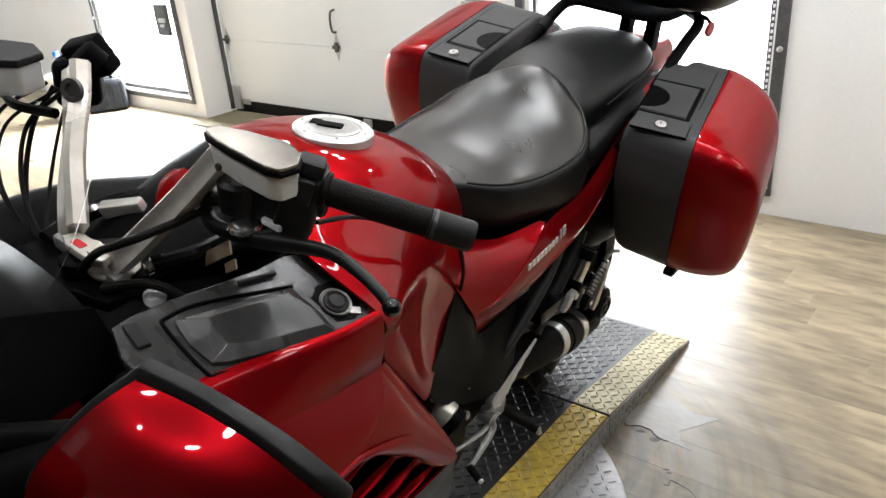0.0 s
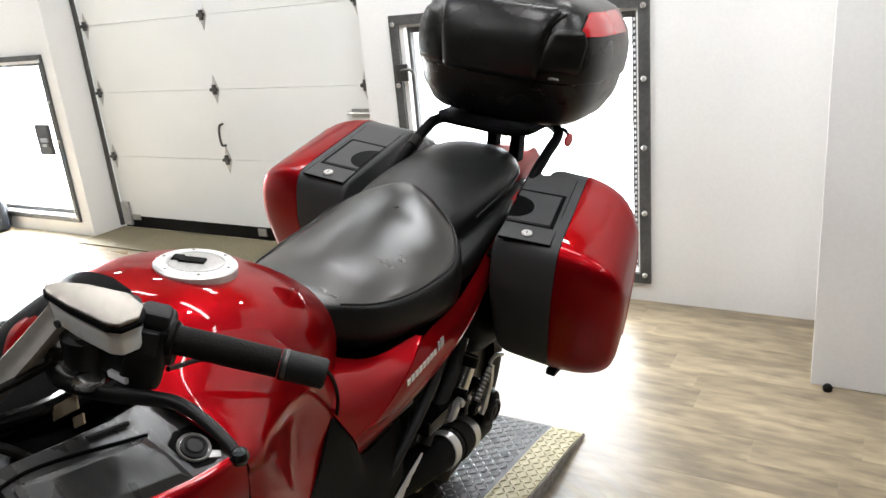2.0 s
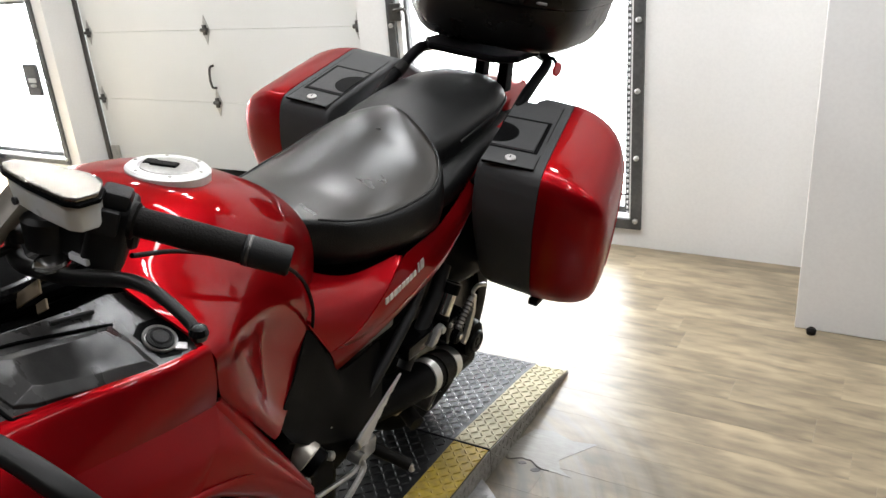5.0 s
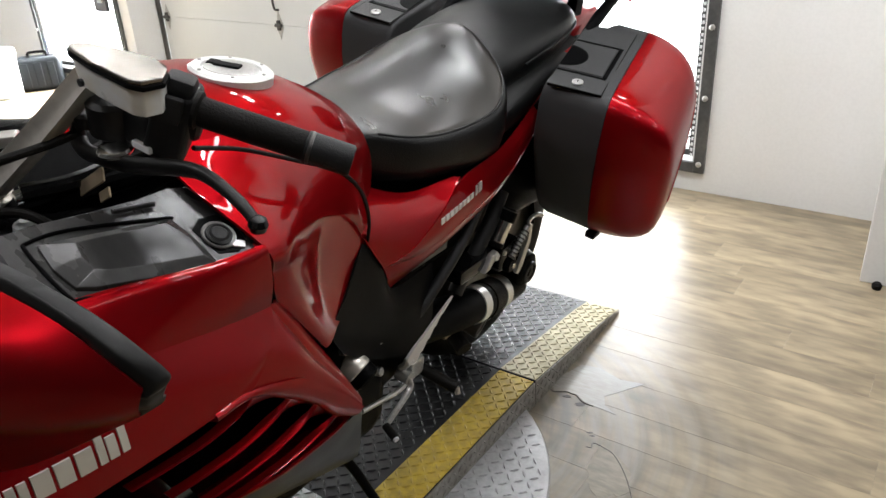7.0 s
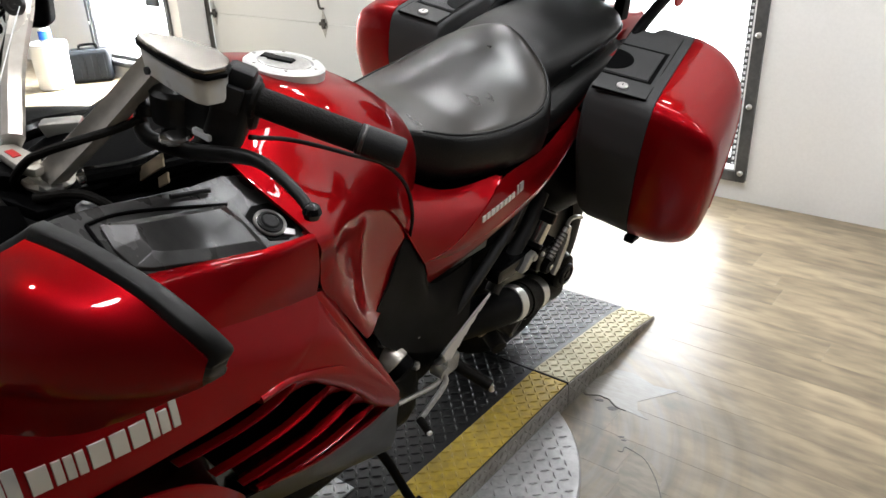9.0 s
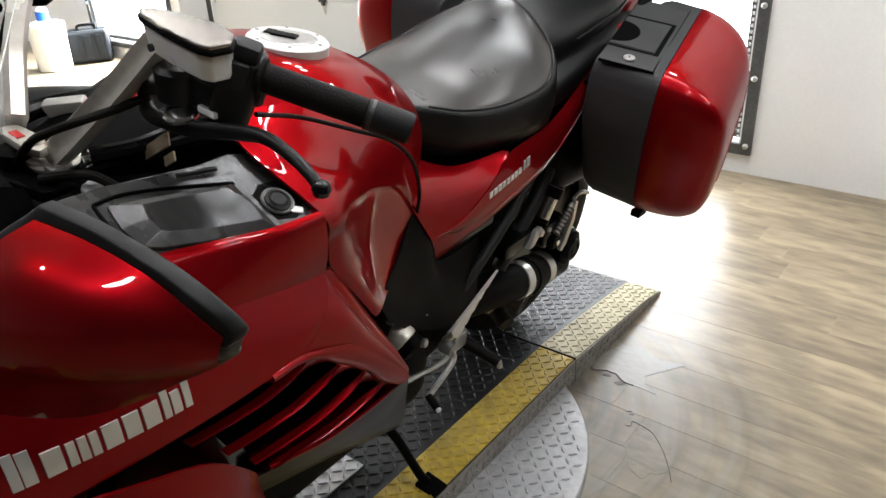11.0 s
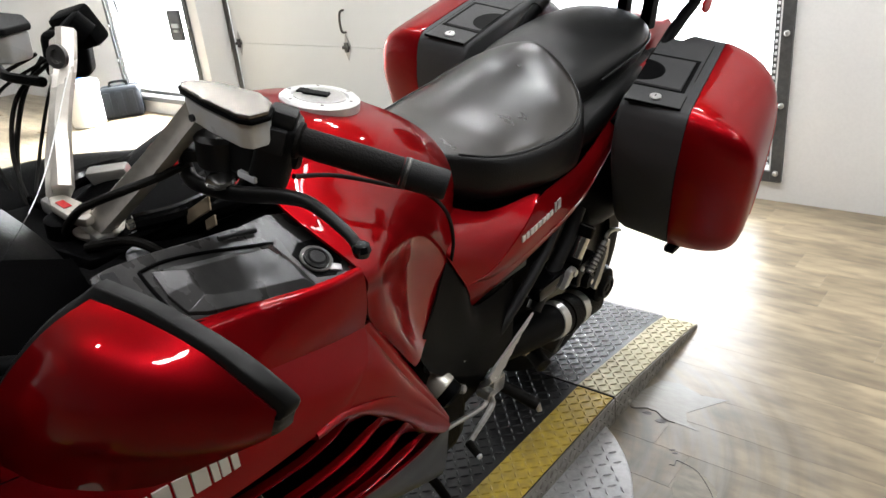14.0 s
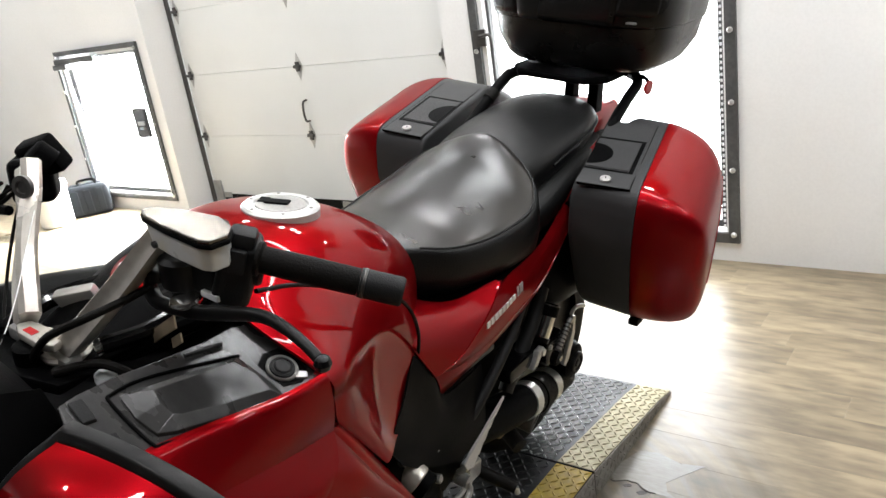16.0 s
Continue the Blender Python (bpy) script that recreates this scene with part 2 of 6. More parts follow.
def loft(secs, steps=24, n=32):
    """A body along v from sections (v, half width, top, bottom, squareness, centre u)."""
    s = cr(secs, steps)
    rings = []
    for v, hw, wt, wb, e, u0 in s:
        ring = []
        for k in range(n):
            a = 2 * math.pi * (k + 0.5) / n
            c, d = math.cos(a), math.sin(a)
            ring.append((u0 + hw * math.copysign(abs(c) ** (2 / e), c), v, (wt + wb) / 2 + (wt - wb) / 2 * math.copysign(abs(d) ** (2 / e), d)))
        rings.append(ring)
    return grid_bm(rings, True, True)


def tube(pts, r, n=10, steps=None, r2=None):
    """A round bar or hose along a smooth path; r2 is its radius at the end."""
    p = cr(pts, steps or max(2, 8 * (len(pts) - 1))) if len(pts) > 2 else np.array(pts, float)
    rings, up = [], Vector((0.13, 0.2, 1)).normalized()
    for i, q in enumerate(p):
        d = Vector(p[min(i + 1, len(p) - 1)] - p[max(i - 1, 0)]).normalized()
        a = d.cross(up).normalized()
        b = d.cross(a)
        rr = r if r2 is None else r + (r2 - r) * i / (len(p) - 1)
        rings.append([Vector(q) + (a * math.cos(k) + b * math.sin(k)) * rr for k in np.linspace(0, 2 * math.pi, n, endpoint=False)])
    return grid_bm(rings, True, True)


def lathe(profile, start, end, n=24):
    """A turned body from (distance along the axis, radius) pairs between two points' direction."""
    a, d = Vector(start), (Vector(end) - Vector(start)).normalized()
    x = d.cross(Vector((0.1, 0.3, 1))).normalized()
    y = d.cross(x)
    rings = [[a + d * h + (x * math.cos(k) + y * math.sin(k)) * r for k in np.linspace(0, 2 * math.pi, n, endpoint=False)] for h, r in profile]
    return grid_bm(rings, True, True)


def box(x0, x1, y0, y1, z0, z1, bevel=0.0, seg=2, m=None):
    bm = bmesh.new()
    bmesh.ops.create_cube(bm, size=1)
    for v in bm.verts:
        v.co = ((x0 + x1) / 2 + v.co.x * (x1 - x0), (y0 + y1) / 2 + v.co.y * (y1 - y0), (z0 + z1) / 2 + v.co.z * (z1 - z0))
    if bevel:
        bmesh.ops.bevel(bm, geom=bm.edges[:], offset=bevel, segments=seg, affect="EDGES", profile=0.5)
    if m:
        bm.transform(m)
    return bm


def slab(outline, d0, d1, axis="z", bevel=0.0, seg=2):
    """An outline in a plane, drawn out from d0 to d1 along the axis. Outline points: (x, y) for z, (y, z) for x, (x, z) for y."""
    put = {"z": lambda a, b, d: (a, b, d), "x": lambda a, b, d: (d, a, b), "y": lambda a, b, d: (a, d, b)}[axis]
    bm = bmesh.new()
    low = [bm.verts.new(put(a, b, d0)) for a, b in outline]
    top = [bm.verts.new(put(a, b, d1)) for a, b in outline]
    bm.faces.new(low[::-1])
    bm.faces.new(top)
    for i in range(len(low)):
        j = (i + 1) % len(low)
        bm.faces.new((low[i], low[j], top[j], top[i]))
    bmesh.ops.recalc_face_normals(bm, faces=bm.faces)
    if bevel:
        bmesh.ops.bevel(bm, geom=bm.edges[:], offset=bevel, segments=seg, affect="EDGES", profile=0.5, clamp_overlap=True)
    return bm


def join(*bms):
    me = bpy.data.meshes.new("tmp")
    out = bmesh.new()
    for b in bms:
        b.to_mesh(me)
        out.from_mesh(me)
        b.free()
    bpy.data.meshes.remove(me)
    return out


def part(name, bm, material, parent=None, label="", smooth=35):
    """Links a bmesh as one mesh object, under a thing or a part."""
    me = bpy.data.meshes.new(name)
    bm.to_mesh(me)
    bm.free()
    me.materials.append(material)
    if smooth:
        me.polygons.foreach_set("use_smooth", [True] * len(me.polygons))
        me.set_sharp_from_angle(angle=radians(smooth))
    ob = new(name, me)
    if smooth:
        wn_mod = ob.modifiers.new("weighted", "WEIGHTED_NORMAL")
        wn_mod.keep_sharp = True
    ob.parent = parent
    if label:
        ob["label"] = label
    return ob


def empty(name, m, label, category, group="", kind=""):
    ob = new(name)
    ob.matrix_world = m
    ob.empty_display_size = 0.1
    return tagged(ob, label, category, group, kind)


def mirrored(bm):
    for v in bm.verts:
        v.co.x = -v.co.x
    bmesh.ops.reverse_faces(bm, faces=bm.faces[:])
    return bm

# ---- the room ----
WY, GY = 3.13, 3.375          # inner face of the back wall, face of the overhead door
XL, XR, YB = -7.0, 4.2, -4.0


def structure(name, bm, material, label, category, smooth=0):
    return tagged(part(name, bm, material, None, "", smooth), label, category, kind="structure")


structure("subfloor", box(XL, XR, YB, 3.6, -0.06, -0.004), mat("floor_underlay", (0.2, 0.17, 0.13), 0.7), "dark underlay in the floor's joints", "floor")


def wall_with_holes(holes, x0, x1, z1, y0, y1):
    xs = sorted({x0, x1, *[h[i] for h in holes for i in (0, 1)]})
    zs = sorted({0, z1, *[h[i] for h in holes for i in (2, 3)]})
    bms = []
    for a, b in zip(xs, xs[1:]):
        for c, d in zip(zs, zs[1:]):
            if not any(h[0] <= a and b <= h[1] and h[2] <= c and d <= h[3] for h in holes):
                bms.append(box(a, b, y0, y1, c, d))
    bm = join(*bms)
    bmesh.ops.remove_doubles(bm, verts=bm.verts, dist=1e-4)
    inner = [f for f in bm.faces if sum(1 for g in bm.faces if g is not f and (g.calc_center_median() - f.calc_center_median()).length < 1e-4)]
    bmesh.ops.delete(bm, geom=inner, context="FACES")
    bmesh.ops.recalc_face_normals(bm, faces=bm.faces)
    return bm


DOOR1 = (-0.955, 0.15, 0.13, 1.245)
DOOR2 = (-4.83, -3.86, 0.14, 1.19)
GAR = (-3.69, -1.21, 0.0, 2.2)
structure("wall_north", wall_with_holes([DOOR1, DOOR2, GAR], XL, 0.9, CEIL, WY, 3.45), WALL, "white painted wall with two glazed doors and a garage opening", "wall")
structure("wall_pier", box(0.9, XR, 2.585, 3.45, 0, CEIL, 0.004), WALL, "white painted wall that stands forward of the rest", "wall")
# unseen east wall, south wall and ceiling are dark to shape the light
structure("wall_east", box(XR, XR + 0.12, YB, 2.585, 0, CEIL), DIM, "side wall out of view, darkened to dim reflections", "wall")
structure("wall_west", box(XL - 0.12, XL, YB, 3.45, 0, CEIL), WALL, "white painted side wall", "wall")
structure("wall_south", box(XL, XR, YB - 0.12, YB, 0, CEIL), DIM, "unseen wall behind the walk, darkened to dim reflections", "wall")
structure("ceiling", box(XL, XR, YB, 3.45, CEIL, CEIL + 0.1), CEILM, "unseen ceiling, darkened to cut bounced light", "ceiling")
structure("backdrop", box(-9, 3, 5.5, 5.52, -0.5, 4), OUTSIDE, "overexposed daylight outside", "daylight")


# ---- overhead door ----
garage = empty("garage_door", pose(0, 0, 0), "white sectional overhead garage door with steel hinges", "garage door", kind="structure")
SEC = [0.085, 0.518, 0.955, 1.392, 1.83, 2.26]
for a, b in zip(SEC, SEC[1:]):
    part("panel", box(-3.665, -1.34, GY, GY + 0.045, a + 0.0008, b - 0.0008, 0.003), DOORW, garage)
part("backing", box(-3.66, -1.345, GY + 0.046, GY + 0.052, 0.08, 2.26), DOORW, garage, "backing sheet of the door")
part("bottom_seal", box(-3.665, -1.34, GY + 0.004, GY + 0.04, 0.0, 0.083, 0.006), RUBBER, garage, "black rubber bottom seal")


def hinge(x, z):
    o = [(x - 0.018, z + 0.02), (x - 0.012, z + 0.05), (x, z + 0.085), (x + 0.012, z + 0.05), (x + 0.03, z + 0.012), (x + 0.03, z - 0.012), (x + 0.012, z - 0.05), (x, z - 0.085), (x - 0.012, z - 0.05), (x - 0.03, z - 0.012), (x - 0.03, z + 0.012)]
    h = part("hinge", slab(o, GY - 0.004, GY - 0.0005, "y"), ALU, garage, "galvanised diamond-shaped hinge")
    part("knuckle", join(lathe([(0, 0.011), (0.05, 0.011)], (x - 0.025, GY - 0.014, z), (x + 1, GY - 0.014, z), 12), box(x - 0.012, x + 0.012, GY - 0.018, GY - 0.002, z - 0.03, z + 0.03, 0.003)), STEEL, h)


for z in SEC[1:-1]:
    for x in (-3.615, -2.52, -1.385):
        hinge(x, z)
part("lift_handle", tube([(-2.508, GY - 0.003, 0.745), (-2.508, GY - 0.035, 0.735), (-2.51, GY - 0.045, 0.68), (-2.512, GY - 0.035, 0.62), (-2.512, GY - 0.003, 0.61)], 0.007), STEEL, garage, "grey steel lift handle")
part("slide_bolt", join(box(-1.5, -1.36, GY - 0.012, GY - 0.0005, 0.78, 0.83, 0.004), tube([(-1.52, GY - 0.02, 0.805), (-1.33, GY - 0.02, 0.805)], 0.007)), ALU, garage, "steel slide bolt")
part("paper_tag", box(-2.56, -2.5, GY - 0.006, GY - 0.004, 1.42, 1.51), PAPER, garage, "small white printed tag")
part("bottom_bracket", join(box(-3.65, -3.57, GY - 0.02, GY - 0.0005, 0.02, 0.19, 0.004), box(-3.56, -3.48, GY - 0.012, GY - 0.0005, 0.06, 0.1, 0.003), box(-2.36, -2.29, GY - 0.012, GY - 0.0005, 0.03, 0.08, 0.003)), ALU, garage, "steel bottom bracket")
part("track", tube([(-3.672, GY - 0.02, 0.02), (-3.672, GY - 0.02, 0.8), (-3.672, GY - 0.02, 1.55), (-3.672, GY - 0.05, 1.78), (-3.672, GY - 0.2, 1.95), (-3.672, GY - 0.5, 2.02), (-3.672, GY - 2.2, 2.04)], 0.016, 8, 40), STEEL, garage, "curved steel roller track")
part("track", tube([(-1.325, GY - 0.02, 0.02), (-1.325, GY - 0.02, 0.8), (-1.325, GY - 0.02, 1.55), (-1.325, GY - 0.05, 1.78), (-1.325, GY - 0.2, 1.95), (-1.325, GY - 0.5, 2.02), (-1.325, GY - 2.2, 2.04)], 0.012, 8, 40), ALU, garage, "curved steel roller track")


# ---- glazed doors ----
def glazed_door(name, x0, x1, z0, z1, bar, label):
    d = empty(name, pose(0, 0, 0), label, "door", kind="structure")
    y0, y1 = WY - 0.02, WY - 0.001
    def ring(i0, i1, ya, yb, nm, lab):
        part(nm, join(box(x0 + i0, x0 + i1, ya, yb, z0 + i0, z1 - i0, 0.002), box(x1 - i1, x1 - i0, ya, yb, z0 + i0, z1 - i0, 0.002),
             box(x0 + i1, x1 - i1, ya, yb, z1 - i1, z1 - i0, 0.002), box(x0 + i1, x1 - i1, ya, yb, z0 + i0, z0 + i1, 0.002)), FRAME, d, lab)
    ring(0, bar, y0, y1, "outer_frame", "grey steel angle frame bolted to the wall")
    ring(bar + 0.012, bar + 0.04, WY + 0.03, WY + 0.06, "sash", "dark inner sash frame")
    part("pane", box(x0 + bar + 0.03, x1 - bar - 0.03, WY + 0.042, WY + 0.048, z0 + bar + 0.03, z1 - bar - 0.03), GLASS, d).visible_shadow = False
    for z in np.linspace(z0 + 0.04, z1 - 0.04, 5):
        for x in (x0 + bar / 2, x1 - bar / 2):
            part("bolt", lathe([(0, 0.012), (0.006, 0.012), (0.012, 0.007)], (x, y0, z), (x, y0 - 1, z), 10), ALU, d)
    return d


d1 = glazed_door("door_1", -1.025, 0.207, 0.088, 1.303, 0.045, "glazed door in a grey bolted steel frame")
part("perforated_strip", join(*[box(0.135, 0.143, WY + 0.005, WY + 0.012, z, z + 0.012) for z in np.arange(0.15, 1.23, 0.024)]), PAPER, d1, "perforated edge strip")
part("latch", join(box(-1.0, -0.93, WY - 0.04, WY - 0.02, 1.0, 1.08, 0.006), tube([(-0.96, WY - 0.05, 1.05), (-0.9, WY - 0.05, 1.05), (-0.89, WY - 0.05, 0.98)], 0.008)), STEEL, d1, "steel latch with lever")
d2 = glazed_door("door_2", -4.9, -3.79, 0.096, 1.245, 0.035, "glazed door in a grey steel frame with a lock box")
part("lock_box", box(-4.0, -3.86, WY - 0.05, WY - 0.021, 0.58, 0.79, 0.006), FRAME, d2, "dark grey lock box")
part("lock_latch", join(box(-3.95, -3.87, WY - 0.06, WY - 0.05, 0.67, 0.7, 0.004), box(-3.93, -3.88, WY - 0.065, WY - 0.05, 0.64, 0.66, 0.004)), ALU, d2, "bright latch")
part("closer", join(box(-4.85, -4.3, WY - 0.06, WY - 0.021, 1.15, 1.19, 0.006), box(-4.85, -4.66, WY - 0.08, WY - 0.021, 1.11, 1.15, 0.008)), FRAME, d2, "grey door closer")

# ---- display platform ----
PH = 0.075


def lugs(spots, length=0.0235, width=0.0068, height=0.003):
    """Raised tread lugs, each a low ridge: (x, y, z, angle, slope along y)."""
    vs, fs = [], []
    for x, y, z, a, sl in spots:
        c, s = math.cos(a), math.sin(a)
        k = len(vs)
        for dx, dy, dz in ((-length / 2, 0, 0), (0, -width / 2, 0), (length / 2, 0, 0), (0, width / 2, 0), (-length / 4, 0, height), (length / 4, 0, height)):
            px, py = c * dx - s * dy, s * dx + c * dy
            vs.append((x + px, y + py, z + dz + sl * py))
        fs += [(k, k + 1, k + 4), (k + 1, k + 5, k + 4), (k + 1, k + 2, k + 5), (k + 2, k + 3, k + 5), (k + 3, k + 4, k + 5), (k + 3, k, k + 4)]
    return vs, fs


def lug_part(name, spots, material, parent, label):
    me = bpy.data.meshes.new(name)
    me.from_pydata(*[lugs(spots)[0], [], lugs(spots)[1]])
    me.materials.append(material)
    ob = new(name, me)
    ob.parent = parent
    return tagged(ob, label, kind="stuff")


def tread(x0, x1, y0, y1, z, pitch=0.0215, inside=None, slope=0.0):
    out = []
    for j, y in enumerate(np.arange(y0 + pitch / 2, y1, pitch)):
        for i, x in enumerate(np.arange(x0 + pitch / 2, x1, pitch)):
            if inside is None or inside(x, y):
                out.append((x, y, z(y) if callable(z) else z, radians(45 if (i + j) % 2 else -45), slope))
    return out


PX0, PX1, PY0, PY1, SEAM, RE = -0.31, 0.303, -0.75, 1.447, 1.452, 2.0
platform = empty("display_platform", pose(0, 0, 0), "low black diamond-plate platform with yellow edge stripes under the motorcycle", "platform")
part("deck", box(PX0, PX1, PY0, PY1, 0.0, PH, 0.003), PLATE, platform, "dark worn diamond-plate deck")
for x0, x1 in ((PX0, PX0 + 0.105), (PX1 - 0.105, PX1)):
    part("stripe", box(x0 + 0.002, x1 - 0.001, PY0 + 0.002, PY1 - 0.002, PH - 0.001, PH + 0.0012), YELLOW, platform, "yellow painted edge stripe")
lug_part("tread", tread(PX0 + 0.11, PX1 - 0.108, 0.2, PY1, PH), PLATE, platform, "raised tread lugs")
lug_part("stripe_tread", tread(PX1 - 0.105, PX1, 0.2, PY1, PH + 0.001), YELLOW, platform, "raised lugs in the yellow stripe")
def side_lugs(name, x, y0, y1, top, parent):
    """Tread lugs on an upright face that looks along x."""
    vs, fs = [], []
    for j, z in enumerate(np.arange(0.012, PH, 0.0215)):
        for i, y in enumerate(np.arange(y0 + 0.01, y1, 0.0215)):
            if z + 0.009 < top(y):
                a, k = radians(45 if (i + j) % 2 else -45), len(vs)
                c, d = math.cos(a), math.sin(a)
                for p, q, h in ((-0.01, 0, 0), (0, -0.0031, 0), (0.01, 0, 0), (0, 0.0031, 0), (-0.005, 0, 0.0028), (0.005, 0, 0.0028)):
                    vs.append((x + h, y + c * p - d * q, z + d * p + c * q))
                fs += [(k, k + 1, k + 4), (k + 1, k + 5, k + 4), (k + 1, k + 2, k + 5), (k + 2, k + 3, k + 5), (k + 3, k + 4, k + 5), (k + 3, k, k + 4)]
    me = bpy.data.meshes.new(name)
    me.from_pydata(vs, [], fs)
    me.materials.append(EDGE)
    ob = new(name, me)
    ob.parent = parent
    tagged(ob, "raised lugs on the side plate", kind="stuff")


part("side_sheet", box(PX1 + 0.0005, PX1 + 0.003, PY0, PY1, 0.001, PH - 0.003), EDGE, platform, "worn bright side plate")
side_lugs("side_tread", PX1 + 0.003, 0.2, PY1, lambda y: PH, platform)
ramp = empty("loading_ramp", pose(0, 0, 0), "bright diamond-plate ramp with yellow edge stripe behind the platform", "ramp")
prof = [(SEAM, 0.0), (RE, 0.0), (RE, 0.012), (RE - 0.1, 0.03), (SEAM, PH)]
part("ramp_body", slab(prof, PX0, PX1, "x"), RAMP, ramp, "worn grey diamond-plate ramp")


def ramp_z(y):
    return float(np.interp(y, [SEAM, RE - 0.1, RE], [PH, 0.03, 0.012]))


for x0, x1 in ((PX0, PX0 + 0.105), (PX1 - 0.105, PX1)):
    part("stripe", slab([(SEAM + 0.002, PH - 0.01), (RE - 0.002, 0.003), (RE - 0.002, 0.0135), (RE - 0.1, 0.0315), (SEAM + 0.002, PH + 0.0012)], x0, x1, "x"), YELLOW2, ramp, "worn pale yellow stripe")
lug_part("tread", tread(PX0 + 0.11, PX1 - 0.108, SEAM, RE, ramp_z, slope=-0.1), LUG, ramp, "raised worn tread lugs")
lug_part("stripe_tread", tread(PX1 - 0.105, PX1, SEAM, RE, lambda y: ramp_z(y) + 0.001, slope=-0.1), YELLOW2, ramp, "raised lugs in the stripe")
part("side_sheet", slab([(SEAM, 0.001), (RE - 0.002, 0.001), (RE - 0.002, 0.01), (RE - 0.1, 0.028), (SEAM, PH - 0.002)], PX1 + 0.0005, PX1 + 0.003, "x"), EDGE, ramp, "worn bright side plate")
side_lugs("side_tread", PX1 + 0.003, SEAM, RE, ramp_z, ramp)
DX, DY, DR = 0.03, 0.99, 0.495
disc = empty("turntable_disc", pose(0, 0, 0), "round bright diamond-plate turntable disc on the floor under the platform", "turntable")
part("disc_plate", lathe([(0, DR), (0.016, DR), (0.02, DR - 0.003)], (DX, DY, 0.0), (DX, DY, 1), 96), PLATE2, disc, "bright worn steel disc")
lug_part("tread", tread(PX1, DX + DR, DY - DR, DY + DR, 0.02, 0.026, lambda x, y: math.hypot(x - DX, y - DY) < DR - 0.02), PLATE2, disc, "raised tread lugs")
plate = empty("cover_plate", pose(0, 0, 0), "small bright diamond-plate cover on the platform deck", "plate")
part("sheet", box(-0.16, 0.12, 0.35, 0.84, PH + 0.001, PH + 0.005, 0.001), PLATE2, plate)
lug_part("tread", tread(-0.16, 0.12, 0.35, 0.84, PH + 0.005), PLATE2, plate, "raised tread lugs")

# ---- the motorcycle: u to its left, v to its rear, w up, leaning on its side stand ----
bike = empty("motorcycle", pose(0, 0, PH, 0, 11, 0), "dark red touring motorcycle with panniers leaning on its stand", "motorcycle")


def bp(name, bm, material, label="", parent=None, smooth=35):
    return part(name, bm, material, parent or bike, label, smooth)


def side(name, rows, material, label="", nu=16, nv=16, thick=0.004, both=True, drop=0.0):
    ob = bp(name, patch(rows, nu, nv, thick), material, label)
    if both:
        b = mirrored(patch(rows, nu, nv, thick))
        b.transform(Matrix.Translation((0, 0, -drop)))
        bp(name, b, material, label)
    return ob


def wheel(v, r, w):
    tyre = bp("wheel", grid_bm([[((w / 2) * math.sin(b), v + (r - w * 0.45 + w * 0.45 * math.cos(b)) * math.cos(a), r + (r - w * 0.45 + w * 0.45 * math.cos(b)) * math.sin(a)) for b in np.linspace(-1.9, 1.9, 15)] for a in np.linspace(0, 2 * math.pi, 49)]), RUBBER, "black road tyre on a grey rim")
    part("rim", lathe([(-w * 0.32, 0.19), (-w * 0.32, 0.222), (0, 0.2), (w * 0.32, 0.222), (w * 0.32, 0.19)], (0, v, r), (1, v, r), 48), STEEL, tyre)
    for k in range(5):
        part("spoke", box(-0.025, 0.025, v - 0.02, v + 0.02, r, r + 0.2, 0.006, 1, Matrix.Translation((0, v, r)) @ pose(0, 0, 0, 72 * k) @ Matrix.Translation((0, -v, -r))), STEEL, tyre)


wheel(0.0, 0.3, 0.12)
wheel(1.52, 0.312, 0.19)

# tank and filler cap
bp("fuel_tank", loft([(0.44, 0.1, 0.93, 0.66, 2.5, 0.0), (0.50, 0.135, 0.955, 0.66, 2.6, 0.0), (0.60, 0.17, 0.975, 0.66, 2.6, 0.0), (0.70, 0.19, 0.97, 0.66, 2.6, 0.0), (0.80, 0.182, 0.945, 0.66, 2.7, 0.0), (0.88, 0.155, 0.905, 0.66, 2.7, 0.0), (0.925, 0.125, 0.86, 0.67, 2.6, 0.0), (0.945, 0.1, 0.8, 0.68, 2.4, 0.0)], 48, 56), RED, "glossy dark red fuel tank")
front = loft([(0.34, 0.1, 0.87, 0.66, 2.6, 0), (0.42, 0.12, 0.918, 0.66, 2.6, 0), (0.5, 0.143, 0.957, 0.66, 2.6, 0), (0.545, 0.16, 0.969, 0.66, 2.6, 0), (0.6, 0.176, 0.98, 0.66, 2.6, 0)], 20, 48)
for q in front.verts:
    q.co.y += min(0.008, max(-0.08, (q.co.z - 0.93) * 0.9)) - 0.4 * max(0.0, q.co.x)
bp("tank_front_cover", front, BLACK, "satin black cover before the tank")
CAP = Vector((0.02, 0.718, 0.967))
CAX = Vector((0, 0.09, 1)).normalized()
cap = bp("fuel_cap", lathe([(-0.03, 0.06), (0.005, 0.06), (0.009, 0.056), (0.0095, 0.043), (0.006, 0.041)], CAP, CAP + CAX, 48), RING, "bright metal filler cap ring")
part("cap_lid", lathe([(0.003, 0.04), (0.009, 0.039), (0.011, 0.032)], CAP, CAP + CAX, 36), ALU, cap, "brushed metal cap")
capm = Matrix.Translation(CAP) @ pose(0, 0, 0, -5)
part("key_flap", join(box(-0.024, 0.014, -0.012, 0.009, 0.009, 0.014, 0.002, 2, capm @ pose(0, 0, 0, 0, 0, 30)), box(-0.036, -0.02, -0.006, 0.016, 0.009, 0.013, 0.002, 2, capm @ pose(0, 0, 0, 0, 0, 30))), BLACK, cap, "black key flap")
